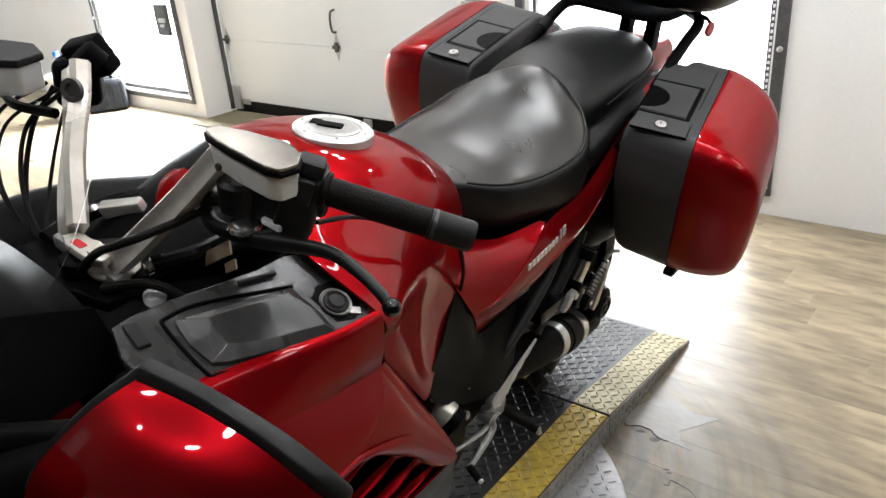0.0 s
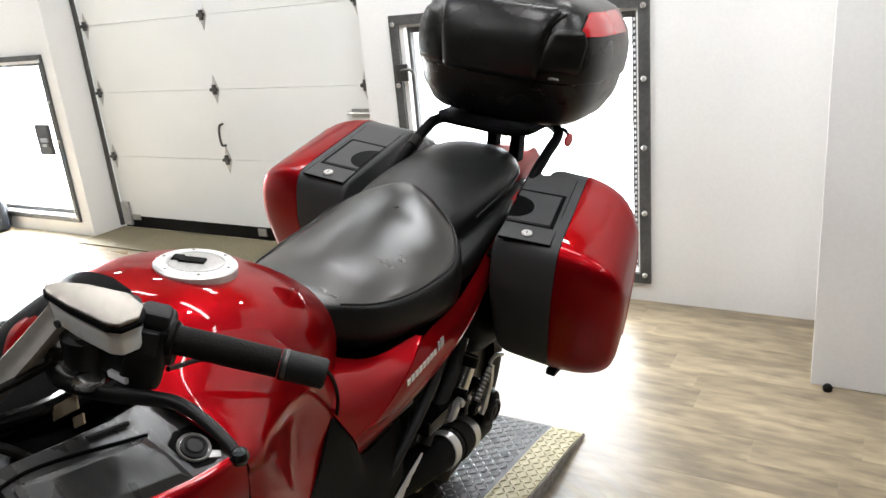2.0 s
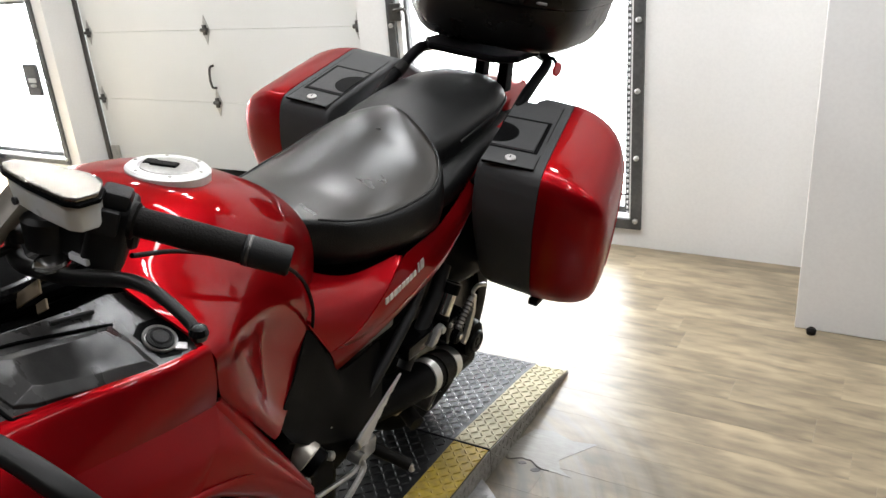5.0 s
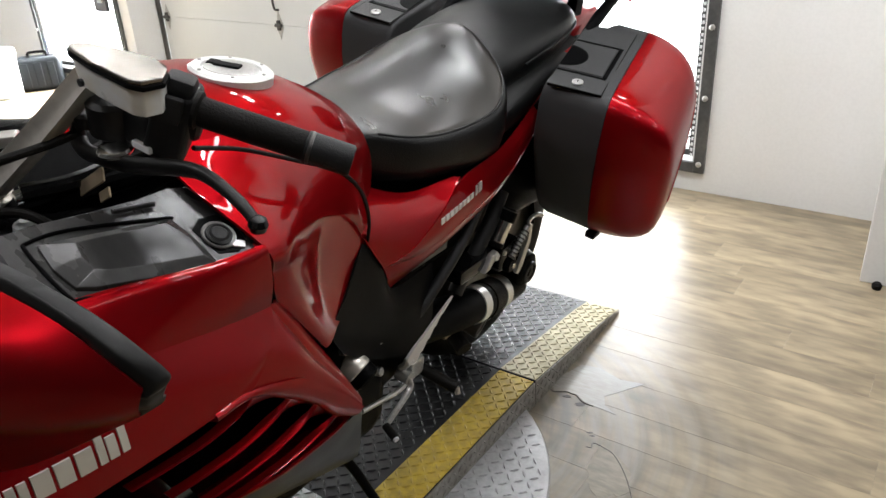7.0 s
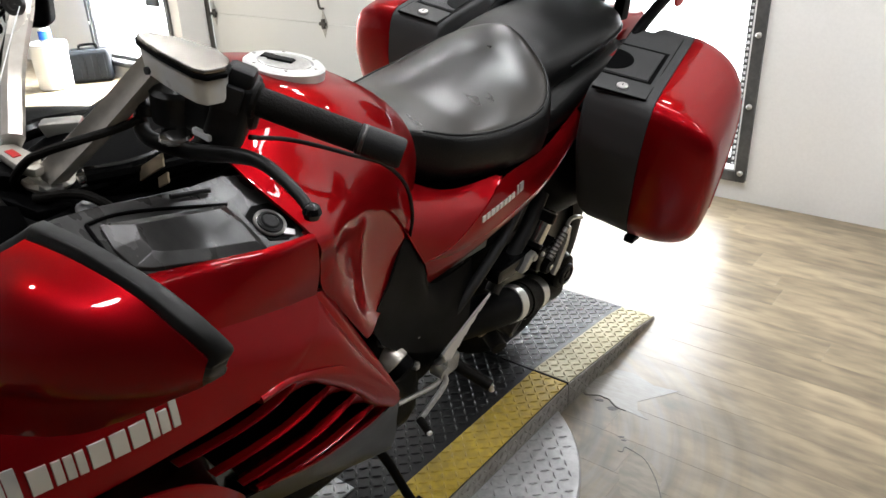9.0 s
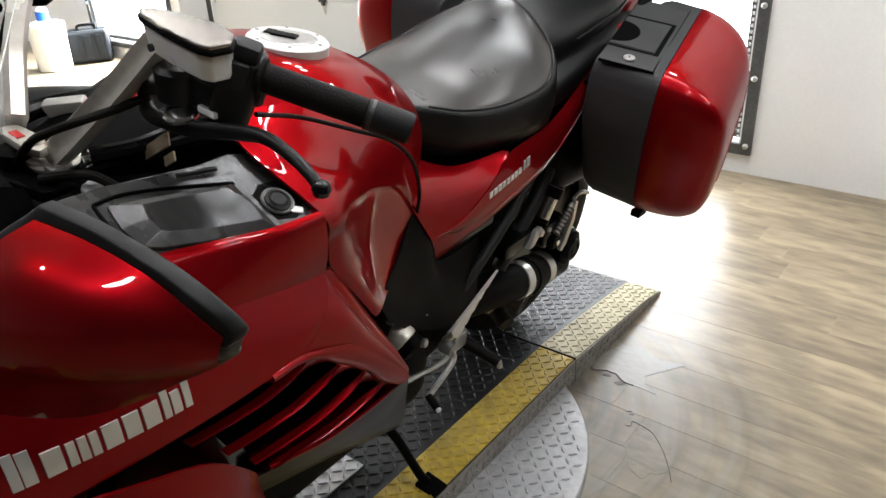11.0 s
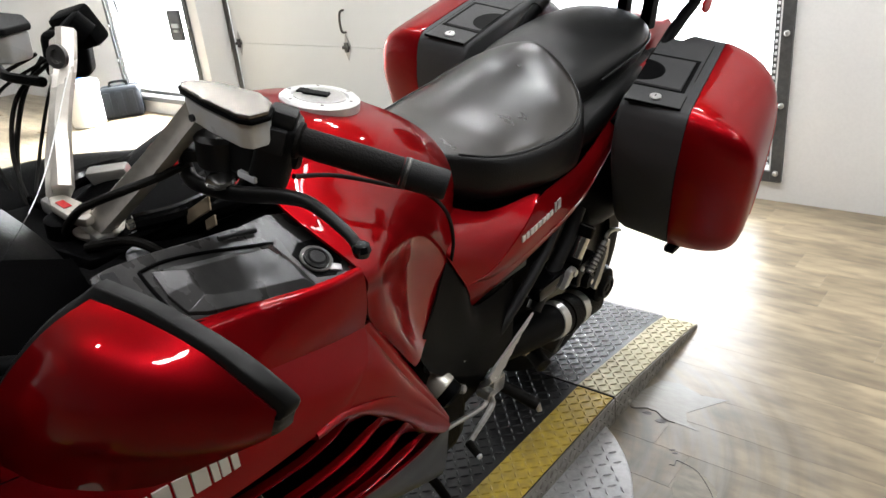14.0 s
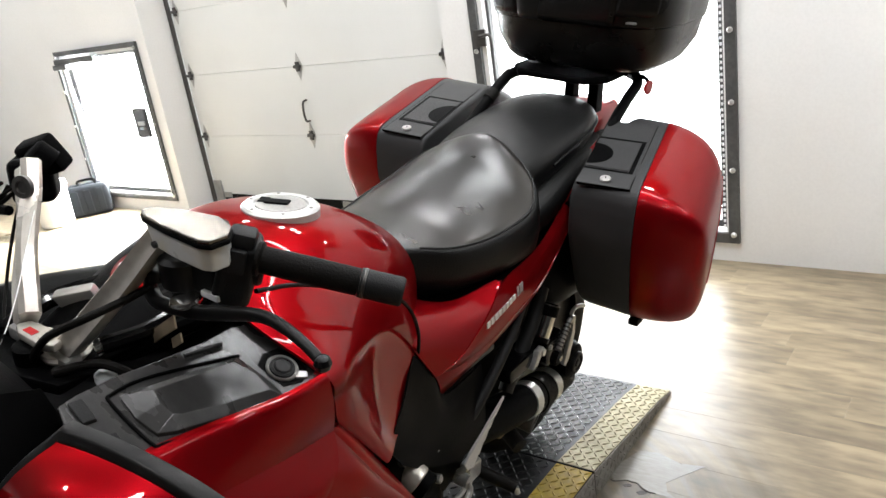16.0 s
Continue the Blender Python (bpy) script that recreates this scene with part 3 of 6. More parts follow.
for k in range(6):
    a = radians(20 + 60 * k)
    q = CAP + CAX * 0.009 + Vector((0.0505 * math.cos(a), 0.0505 * math.sin(a), -0.0045 * math.sin(a)))
    part("cap_screw", lathe([(0, 0.003), (0.0015, 0.0025)], q, q + CAX, 8), ALU, cap)

# seats: (v, half width, height on the middle line, height at the seam)
SEAT = [(0.925, 0.07, 0.842, 0.838), (0.961, 0.1, 0.843, 0.831), (1.006, 0.135, 0.842, 0.824), (1.067, 0.156, 0.844, 0.818), (1.136, 0.17, 0.859, 0.82), (1.217, 0.175, 0.887, 0.828), (1.262, 0.166, 0.909, 0.845), (1.3, 0.137, 0.925, 0.872), (1.324, 0.09, 0.933, 0.9), (1.337, 0.03, 0.935, 0.926)]
ST = cr(SEAT, 44)
UC = 0.004


def seat_top(x, v, e, c, d):
    """A point across the crowned seat top; x runs from -1 to 1."""
    return (UC + e * x, v, c - (c - d) * abs(x) ** 2.1)


def seat_skirt(v, e, d):
    """The deep padded skirt from the seam down one side, and its mirror."""
    low = float(np.interp(v, [0.925, 0.947, 1.01, 1.13, 1.27, 1.34], [0.768, 0.736, 0.733, 0.728, 0.729, 0.735]))
    h = d - low
    one = [(e + o, d - h * f) for o, f in ((0.001, 0.0), (0.007, 0.03), (0.013, 0.12), (0.018, 0.35), (0.019, 0.6), (0.014, 0.85), (0.0, 1.0), (-0.03, 1.04))]
    return [(UC + a, v, b) for a, b in one] + [(UC - a, v, b) for a, b in one[::-1]]


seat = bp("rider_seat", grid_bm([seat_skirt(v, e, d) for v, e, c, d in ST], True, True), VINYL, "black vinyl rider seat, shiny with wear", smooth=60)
# top sheet in the lightened vinyl, for light reflected off the upper wall
part("seat_top", grid_bm([[(UC + e * 1.02, v, d - 0.012)] + [seat_top(x, v, e, c, d) for x in np.linspace(1, -1, 29)] + [(UC - e * 1.02, v, d - 0.012)] for v, e, c, d in ST], True, True), WORN_SHEEN, seat, "worn vinyl top, lightened for its sheen", 60)
part("seam", tube([seat_top(1.008, *q) for q in SEAT[1:]] + [seat_top(-1.008, *q) for q in SEAT[1:][::-1]], 0.0028, 8, 90), VINYL, seat)
bp("seat_tail", loft([(1.22, 0.16, 0.8, 0.725, 3, 0), (1.36, 0.175, 0.84, 0.735, 3, 0), (1.5, 0.165, 0.87, 0.79, 3, 0), (1.66, 0.14, 0.89, 0.82, 3, 0)], 16, 28), VINYL, "black vinyl side of the double seat", smooth=50)
pillion = bp("pillion_seat", loft([(1.26, 0.1, 0.88, 0.78, 2.3, 0), (1.32, 0.128, 0.915, 0.78, 2.3, 0), (1.42, 0.14, 0.935, 0.80, 2.3, 0), (1.56, 0.137, 0.95, 0.83, 2.4, 0), (1.66, 0.118, 0.953, 0.86, 2.4, 0), (1.708, 0.08, 0.945, 0.885, 2.2, 0), (1.722, 0.03, 0.93, 0.9, 2.0, 0)], 36, 44), VINYL, "black vinyl pillion seat", smooth=60)
part("seam", tube([(0.142, 1.4, 0.872), (0.141, 1.5, 0.888), (0.134, 1.6, 0.902), (0.112, 1.675, 0.912), (0.06, 1.72, 0.918), (0.0, 1.727, 0.918), (-0.06, 1.72, 0.918), (-0.112, 1.675, 0.912), (-0.134, 1.6, 0.902)], 0.003, 8, 60), VINYL, pillion)
bp("seat_base", loft([(0.94, 0.09, 0.76, 0.66, 3, 0), (1.1, 0.15, 0.745, 0.62, 3, 0), (1.4, 0.15, 0.80, 0.64, 3, 0), (1.72, 0.1, 0.9, 0.72, 3, 0)], 14, 28), BLACK, "black seat base and rear frame")

# red side cover under the seat, with bars where it is lettered
side("side_cover_upper", [[(0.1, 0.865, 0.79), (0.125, 0.915, 0.75), (0.16, 0.985, 0.727), (0.187, 1.095, 0.733)],
                          [(0.15, 0.815, 0.775), (0.163, 0.9, 0.742), (0.18, 0.99, 0.722), (0.19, 1.095, 0.732)],
                          [(0.193, 0.812, 0.735), (0.197, 0.9, 0.712), (0.2, 1.0, 0.71), (0.196, 1.098, 0.732)],
                          [(0.21, 0.862, 0.652), (0.218, 0.93, 0.664), (0.214, 1.02, 0.7), (0.199, 1.1, 0.734)]], RED, "dark red upper side cover", 22, 14)
COVER = [[(0.21, 0.862, 0.652), (0.219, 0.93, 0.664), (0.215, 1.02, 0.7), (0.2, 1.1, 0.734), (0.187, 1.25, 0.74), (0.177, 1.36, 0.775), (0.165, 1.47, 0.825)],
                            [(0.209, 0.864, 0.653), (0.217, 0.94, 0.65), (0.219, 1.03, 0.672), (0.213, 1.12, 0.703), (0.203, 1.25, 0.716), (0.19, 1.37, 0.76), (0.172, 1.49, 0.815)],
                            [(0.204, 0.868, 0.65), (0.211, 0.95, 0.635), (0.214, 1.04, 0.642), (0.213, 1.13, 0.655), (0.209, 1.25, 0.682), (0.194, 1.38, 0.742), (0.172, 1.5, 0.805)]]
cover = side("side_cover", COVER, RED, "dark red side cover with plain silver bars", 34, 14)
side("side_cover_edge", [[(0.204, 0.865, 0.655), (0.211, 0.95, 0.635), (0.215, 1.08, 0.648), (0.209, 1.25, 0.682), (0.194, 1.38, 0.742), (0.172, 1.5, 0.805)],
                         [(0.2, 0.888, 0.615), (0.206, 0.96, 0.61), (0.208, 1.08, 0.625), (0.203, 1.25, 0.66), (0.19, 1.385, 0.728), (0.17, 1.5, 0.795)],
                         [(0.188, 0.907, 0.576), (0.19, 0.97, 0.584), (0.192, 1.09, 0.603), (0.19, 1.26, 0.64), (0.18, 1.39, 0.715), (0.162, 1.5, 0.785)]], RED, "dark red lower edge of the side cover", 28, 8)


def panel_grid(rows):
    g = np.array([cr(r, 50) for r in rows])
    return np.array([cr(g[:, i], 50) for i in range(50)]).reshape(-1, 3)


def surface_u(g, v, w):
    """How far out a curved panel lies at (v, w)."""
    d = np.hypot(g[:, 1] - v, g[:, 2] - w)
    near = np.argsort(d)[:4]
    return float(np.average(g[near, 0], weights=1 / (d[near] + 1e-4)))


def sign_bar(rows, v, w, along, up, width, height, parent):
    """A plain raised bar lying on a curved panel, standing for one sign."""
    a, h = Vector(along).normalized() * width, Vector(up).normalized() * height
    foot = Vector((v, w))
    bm = bmesh.new()
    lo, hi = [], []
    for q in (foot, foot + a, foot + a + h * 0.5, foot + a + h, foot + h, foot + h * 0.5):
        u = surface_u(rows, q.x, q.y)
        lo.append(bm.verts.new((u + 0.001, q.x, q.y)))
        hi.append(bm.verts.new((u + 0.0062, q.x, q.y)))
    for i, j, k, l in ((0, 1, 2, 5), (5, 2, 3, 4)):
        bm.faces.new((hi[i], hi[j], hi[k], hi[l]))
    for i in range(6):
        j = (i + 1) % 6
        bm.faces.new((lo[i], lo[j], hi[j], hi[i]))
    bmesh.ops.recalc_face_normals(bm, faces=bm.faces)
    return bp("lettering", bm, SILVER, "silver lettering as plain bars", parent, 0)


cover_grid = panel_grid(COVER)
for k, (wd, ht) in enumerate([(0.009, 0.012), (0.009, 0.012), (0.01, 0.012), (0.009, 0.012), (0.009, 0.012), (0.009, 0.012), (0.009, 0.012), (0.009, 0.012), (0.005, 0.02), (0.012, 0.02)]):
    f = k * 0.103 if k < 8 else 0.86 + 0.075 * (k - 8)
    sign_bar(cover_grid, 1.012 + 0.137 * f, 0.679 + 0.017 * f, (0.137, 0.017), (0.1, 1), wd * 1.1, ht * 0.9, cover)

# fairing: upper strip under the storage lid, flank that flares out below the crease, knee panel behind it
side("fairing_shoulder", [[(0.205, 0.06, 0.902), (0.232, 0.2, 0.9), (0.258, 0.335, 0.894), (0.279, 0.457, 0.882), (0.284, 0.523, 0.878)],
                          [(0.215, 0.06, 0.9), (0.243, 0.2, 0.897), (0.269, 0.335, 0.89), (0.289, 0.457, 0.876), (0.291, 0.524, 0.872)],
                          [(0.245, 0.06, 0.88), (0.274, 0.2, 0.872), (0.289, 0.335, 0.86), (0.296, 0.457, 0.838), (0.29, 0.53, 0.828)],
                          [(0.27, 0.06, 0.86), (0.293, 0.2, 0.852), (0.3, 0.334, 0.835), (0.292, 0.457, 0.805), (0.283, 0.533, 0.787)]], RED, "glossy dark red fairing shoulder", 28, 18, 0.004, False)
FLANK = [[(0.27, 0.06, 0.86), (0.293, 0.2, 0.852), (0.3, 0.334, 0.835), (0.292, 0.457, 0.805), (0.283, 0.533, 0.787)],
                               [(0.298, 0.06, 0.82), (0.317, 0.2, 0.812), (0.32, 0.33, 0.797), (0.31, 0.455, 0.775), (0.296, 0.525, 0.766)],
                               [(0.314, 0.06, 0.785), (0.329, 0.2, 0.777), (0.331, 0.325, 0.763), (0.323, 0.455, 0.748), (0.312, 0.505, 0.748)],
                               [(0.322, 0.06, 0.75), (0.335, 0.2, 0.742), (0.336, 0.31, 0.735), (0.334, 0.39, 0.731), (0.33, 0.457, 0.725)]]
flank = side("fairing_flank", FLANK, RED, "glossy dark red fairing flank", 28, 20)
side("fairing_tail", [[(0.283, 0.533, 0.787), (0.296, 0.525, 0.766), (0.312, 0.505, 0.748), (0.33, 0.457, 0.725)],
                      [(0.295, 0.569, 0.724), (0.306, 0.565, 0.715), (0.315, 0.558, 0.703), (0.322, 0.544, 0.685)],
                      [(0.303, 0.61, 0.656), (0.31, 0.607, 0.65), (0.315, 0.602, 0.643), (0.318, 0.596, 0.635)],
                      [(0.307, 0.661, 0.582), (0.31, 0.661, 0.578), (0.312, 0.66, 0.573), (0.312, 0.659, 0.567)],
                      [(0.307, 0.705, 0.518), (0.308, 0.705, 0.517), (0.308, 0.704, 0.516), (0.308, 0.703, 0.514)]], RED, "glossy dark red fairing tail", 14, 30)
side("fairing_rear_edge", [[(0.283, 0.533, 0.787), (0.295, 0.569, 0.724), (0.303, 0.61, 0.656), (0.307, 0.661, 0.582), (0.307, 0.705, 0.518)],
                           [(0.282, 0.545, 0.784), (0.29, 0.58, 0.728), (0.296, 0.622, 0.66), (0.301, 0.668, 0.59), (0.303, 0.71, 0.52)],
                           [(0.274, 0.555, 0.781), (0.272, 0.59, 0.732), (0.268, 0.632, 0.668), (0.278, 0.668, 0.606), (0.294, 0.712, 0.522)]], RED, "", 30, 10)
# storage panel and knee meet at the tip; the knee panel has a rounded lip in front of a shallow dish
knee = [[(0.128, 0.5, 0.948), (0.142, 0.54, 0.951), (0.15, 0.6, 0.95), (0.155, 0.64, 0.942), (0.16, 0.7, 0.918), (0.163, 0.77, 0.876), (0.158, 0.845, 0.82)],
        [(0.2, 0.5, 0.922), (0.212, 0.54, 0.917), (0.215, 0.6, 0.903), (0.21, 0.64, 0.892), (0.2, 0.7, 0.868), (0.187, 0.77, 0.835), (0.17, 0.845, 0.79)],
        [(0.288, 0.522, 0.875), (0.282, 0.555, 0.872), (0.262, 0.6, 0.864), (0.246, 0.64, 0.85), (0.225, 0.695, 0.825), (0.203, 0.77, 0.78), (0.183, 0.847, 0.74)],
        [(0.281, 0.54, 0.83), (0.281, 0.563, 0.827), (0.27, 0.59, 0.82), (0.254, 0.626, 0.808), (0.23, 0.68, 0.788), (0.208, 0.757, 0.738), (0.192, 0.838, 0.695)],
        [(0.275, 0.553, 0.783), (0.277, 0.573, 0.776), (0.27, 0.597, 0.765), (0.255, 0.63, 0.756), (0.233, 0.677, 0.738), (0.213, 0.742, 0.703), (0.198, 0.815, 0.675)],
        [(0.271, 0.595, 0.725), (0.273, 0.61, 0.718), (0.268, 0.627, 0.71), (0.256, 0.65, 0.7), (0.238, 0.687, 0.687), (0.221, 0.737, 0.67), (0.206, 0.793, 0.656)],
        [(0.268, 0.655, 0.64), (0.268, 0.661, 0.638), (0.264, 0.672, 0.637), (0.256, 0.687, 0.637), (0.244, 0.708, 0.637), (0.23, 0.742, 0.64), (0.212, 0.78, 0.643)]]
side("knee_panel", knee, RED, "glossy dark red knee panel", 44, 46, drop=0.07)
# gill vents: dark recess, blades that dive under one another, and the rounded lip round their tips
side("vent_recess", [[(0.30, 0.25, 0.73), (0.305, 0.43, 0.715), (0.295, 0.58, 0.63), (0.285, 0.69, 0.525)],
                     [(0.265, 0.22, 0.6), (0.27, 0.38, 0.6), (0.275, 0.55, 0.55), (0.277, 0.69, 0.5)],
                     [(0.23, 0.25, 0.44), (0.24, 0.4, 0.46), (0.25, 0.55, 0.46), (0.26, 0.68, 0.47)]], GLOSS, "dark recess behind the vents", 20, 12)
TIP = [Vector(p) for p in ((0.328, 0.462, 0.717), (0.322, 0.532, 0.663), (0.316, 0.592, 0.606), (0.311, 0.642, 0.546), (0.303, 0.69, 0.503))]
LOW = [Vector(p) for p in ((0.315, 0.285, 0.7), (0.302, 0.34, 0.63), (0.294, 0.395, 0.56), (0.287, 0.43, 0.51), (0.28, 0.47, 0.47))]
for k in range(4):
    rows = []
    for x, sink in ((0.0, 0.012), (0.06, 0.0), (0.14, 0.002), (0.55, 0.018), (1.0, 0.04)):
        row = []
        for f in (0.0, 0.1, 0.25, 0.5, 0.8, 1.0):
            gap = 0.32 * min(1.0, f / 0.35) ** 0.7
            y = gap + (1 - gap) * x
            a, b = TIP[k].lerp(TIP[k + 1], y), LOW[k].lerp(LOW[k + 1], y)
            row.append(tuple(a.lerp(b, f) + Vector((0.008 * math.sin(math.pi * f) - sink * min(1.0, f * 5), 0.0, 0.0))))
        rows.append(row)
    side("vent_blade", rows, RED, "dark red vent blade", 18, 14, 0.003)
ARC = [(0.334, 0.4, 0.731), (0.33, 0.457, 0.725), (0.322, 0.544, 0.685), (0.318, 0.596, 0.635), (0.312, 0.659, 0.567), (0.308, 0.703, 0.514)]
INN = [(0.334, 0.4, 0.727), (0.328, 0.462, 0.717), (0.322, 0.532, 0.663), (0.316, 0.592, 0.606), (0.311, 0.642, 0.546), (0.303, 0.69, 0.503)]
side("vent_frame", [ARC, [tuple((Vector(a) + Vector(b)) / 2 + Vector((0.0035, 0.0, 0.001))) for a, b in zip(ARC, INN)], INN, [(u - 0.016, v - 0.006, w - 0.004) for u, v, w in INN]], RED, "", 30, 14)
side("vent_lip", [[(0.303, 0.69, 0.503), (0.302, 0.641, 0.491), (0.294, 0.542, 0.484), (0.284, 0.44, 0.5)], [(0.299, 0.702, 0.497), (0.298, 0.645, 0.482), (0.289, 0.542, 0.473), (0.278, 0.44, 0.49)], [(0.28, 0.7, 0.488), (0.28, 0.645, 0.474), (0.272, 0.542, 0.466), (0.262, 0.44, 0.483)]], RED, "dark red lower lip of the vents", 20, 8)
side("lower_cowl", [[(0.3, 0.08, 0.74), (0.352, 0.2, 0.735), (0.36, 0.29, 0.7), (0.34, 0.36, 0.61), (0.3, 0.40, 0.52)],
                    [(0.3, 0.08, 0.66), (0.36, 0.2, 0.65), (0.365, 0.28, 0.61), (0.345, 0.35, 0.54), (0.29, 0.42, 0.45)],
                    [(0.25, 0.1, 0.5), (0.29, 0.2, 0.48), (0.3, 0.3, 0.45), (0.27, 0.38, 0.4), (0.24, 0.46, 0.36)]], RED, "rounded dark red lower cowl", 20, 12)
side("belly_panel", [[(0.27, 0.42, 0.49), (0.284, 0.542, 0.474), (0.294, 0.645, 0.482), (0.304, 0.706, 0.512)],
                     [(0.25, 0.42, 0.44), (0.27, 0.55, 0.43), (0.284, 0.66, 0.428), (0.292, 0.722, 0.462)],
                     [(0.215, 0.42, 0.38), (0.252, 0.58, 0.379), (0.262, 0.668, 0.359), (0.272, 0.744, 0.345)],
                     [(0.15, 0.42, 0.32), (0.18, 0.57, 0.3), (0.2, 0.66, 0.29), (0.225, 0.735, 0.31)]], SATIN, "satin black belly panel", 18, 16)
# flank lettering as plain bars
flank_grid = panel_grid(FLANK)
for f, wd, ht in ((0.0, 0.009, 0.036), (0.06, 0.011, 0.034), (0.165, 0.017, 0.026), (0.285, 0.008, 0.025), (0.345, 0.008, 0.025), (0.405, 0.008, 0.025), (0.475, 0.017, 0.026), (0.595, 0.016, 0.026), (0.71, 0.017, 0.026), (0.83, 0.008, 0.036), (0.89, 0.01, 0.026), (0.97, 0.008, 0.036)):
    sign_bar(flank_grid, 0.12 + 0.173 * f, 0.781 - 0.014 * f, (0.17, -0.014), (0.02, 1), wd, ht * 0.92, flank)
bp("inner_cowl", loft([(0.0, 0.2, 0.7, 0.42, 3, 0), (0.2, 0.26, 0.73, 0.4, 3, 0), (0.4, 0.25, 0.72, 0.38, 3, 0), (0.52, 0.2, 0.66, 0.36, 3, 0)], 12, 28), BLACK, "black inner cowl")
bp("fairing_screw", lathe([(0, 0.006), (0.003, 0.005)], (0.318, 0.216, 0.816), (1.3, 0.1, 1.2), 12), CHROME, "small bright screw")

# black cover over the frame, engine side
side("frame_cover", [[(0.196, 0.815, 0.715), (0.2, 0.845, 0.69), (0.2, 0.875, 0.64), (0.19, 0.912, 0.575), (0.185, 0.97, 0.56), (0.18, 1.06, 0.56)],
                     [(0.222, 0.755, 0.665), (0.215, 0.81, 0.625), (0.212, 0.865, 0.575), (0.206, 0.92, 0.53), (0.2, 0.98, 0.51), (0.19, 1.06, 0.5)],
                     [(0.248, 0.69, 0.638), (0.234, 0.765, 0.58), (0.222, 0.84, 0.53), (0.214, 0.92, 0.48), (0.205, 0.99, 0.46), (0.195, 1.06, 0.44)],
                     [(0.235, 0.735, 0.56), (0.225, 0.79, 0.51), (0.217, 0.86, 0.46), (0.212, 0.93, 0.42), (0.205, 1.0, 0.4), (0.19, 1.07, 0.38)]], BLACK, "matt black frame cover, scuffed", 26, 18)
bp("engine", join(box(-0.2, 0.19, 0.42, 0.96, 0.2, 0.6, 0.05, 3), box(-0.16, 0.16, 0.6, 1.1, 0.3, 0.68, 0.04, 3)), BLACK, "black engine block")
SC0, SC1 = (0.165, 0.779, 0.515), (0.248, 0.7975, 0.467)
cyl = bp("side_cap", lathe([(0.0, 0.024), (0.03, 0.024), (0.032, 0.028), (0.074, 0.028), (0.076, 0.026)], SC0, SC1, 28), POLISH, "silver side cap with a dark end")
part("cap_end", lathe([(0.076, 0.0265), (0.094, 0.0265), (0.099, 0.02)], SC0, SC1, 28), BLACK, cyl, "dark end cap")
for k, (v, w) in enumerate([(0.765, 0.535), (0.815, 0.535), (0.86, 0.50), (0.87, 0.42), (0.8, 0.41)]):
    bp("engine_bolt", lathe([(-0.02, 0.009), (0.006, 0.009), (0.008, 0.006)], (0.215, v, w), (1.2, v + 0.2, w + 0.2), 6), ALU, "small engine bolt")
bp("engine_cover", lathe([(-0.06, 0.085), (0.0, 0.085), (0.012, 0.07), (0.016, 0.03)], (0.195, 0.80, 0.48), (1.2, 0.9, 0.45), 32), BLACK, "round black engine cover")
bp("crankcase_cover", lathe([(-0.1, 0.11), (0.0, 0.11), (0.015, 0.095), (0.02, 0.05)], (0.17, 0.93, 0.42), (1.2, 0.93, 0.42), 32), BLACK, "round black crankcase cover")

# storage lid and its frame
bp("right_inner_panel", mirrored(patch([[(0.1, 0.25, 0.86), (0.12, 0.42, 0.862), (0.15, 0.64, 0.835)], [(0.22, 0.22, 0.885), (0.25, 0.42, 0.879), (0.235, 0.62, 0.84)], [(0.3, 0.25, 0.8), (0.31, 0.42, 0.8), (0.275, 0.6, 0.78)]], 12, 10, 0.004)), BLACK, "black inner fairing panel")


def deck_w(u, v):
    """Height of the sloping deck beside the tank."""
    return 0.925 - 0.42 * (u - 0.191) - 0.05 * (v - 0.315)


def deck(outline, d0, d1, bevel=0.0):
    """A slab on the sloping deck, from d0 to d1 above it."""
    bm = slab(outline, d0, d1, "z", bevel, 2)
    for q in bm.verts:
        q.co.z += deck_w(q.co.x, q.co.y)
    return bm


def on_deck(u, v, h):
    return Vector((u, v, deck_w(u, v) + h))


DN = Vector((0.42, 0.05, 1)).normalized()
STOR = [(0.166, 0.262), (0.163, 0.285), (0.163, 0.33), (0.168, 0.38), (0.172, 0.44), (0.17, 0.482), (0.178, 0.51), (0.2, 0.53), (0.235, 0.538), (0.27, 0.531), (0.288, 0.52), (0.2885, 0.457), (0.281, 0.4), (0.269, 0.34), (0.256, 0.285), (0.24, 0.255), (0.2, 0.25)]
bp("storage_frame", deck(STOR, -0.012, 0.0, 0.003), DUST_GLARE, "dusty black panel round the storage lid, greyed for reflections", smooth=40)
LIDO = [(0.19, 0.316), (0.213, 0.455), (0.247, 0.46), (0.283, 0.461), (0.27, 0.392), (0.255, 0.334), (0.247, 0.317), (0.22, 0.312)]
lid_top = [(0.208, 0.345), (0.222, 0.442), (0.248, 0.452), (0.273, 0.45), (0.261, 0.395), (0.247, 0.35), (0.242, 0.342), (0.225, 0.34)]
lidb = bmesh.new()
lo, mi, hi = [[lidb.verts.new(on_deck(u, v, h)) for u, v in o] for o, h in ((LIDO, -0.004), (LIDO, 0.0045), (lid_top, 0.011))]
for a, b in ((lo, mi), (mi, hi)):
    for i in range(8):
        lidb.faces.new((a[i], a[(i + 1) % 8], b[(i + 1) % 8], b[i]))
lidb.faces.new(hi)
lidb.faces.new(lo[::-1])
bmesh.ops.recalc_face_normals(lidb, faces=lidb.faces)
bmesh.ops.bevel(lidb, geom=lidb.edges[:], offset=0.0012, segments=2, affect="EDGES", profile=0.5)
lid = bp("storage_lid", lidb, DUST_GLARE, "dusty black storage lid with reflections in its colour", smooth=30)
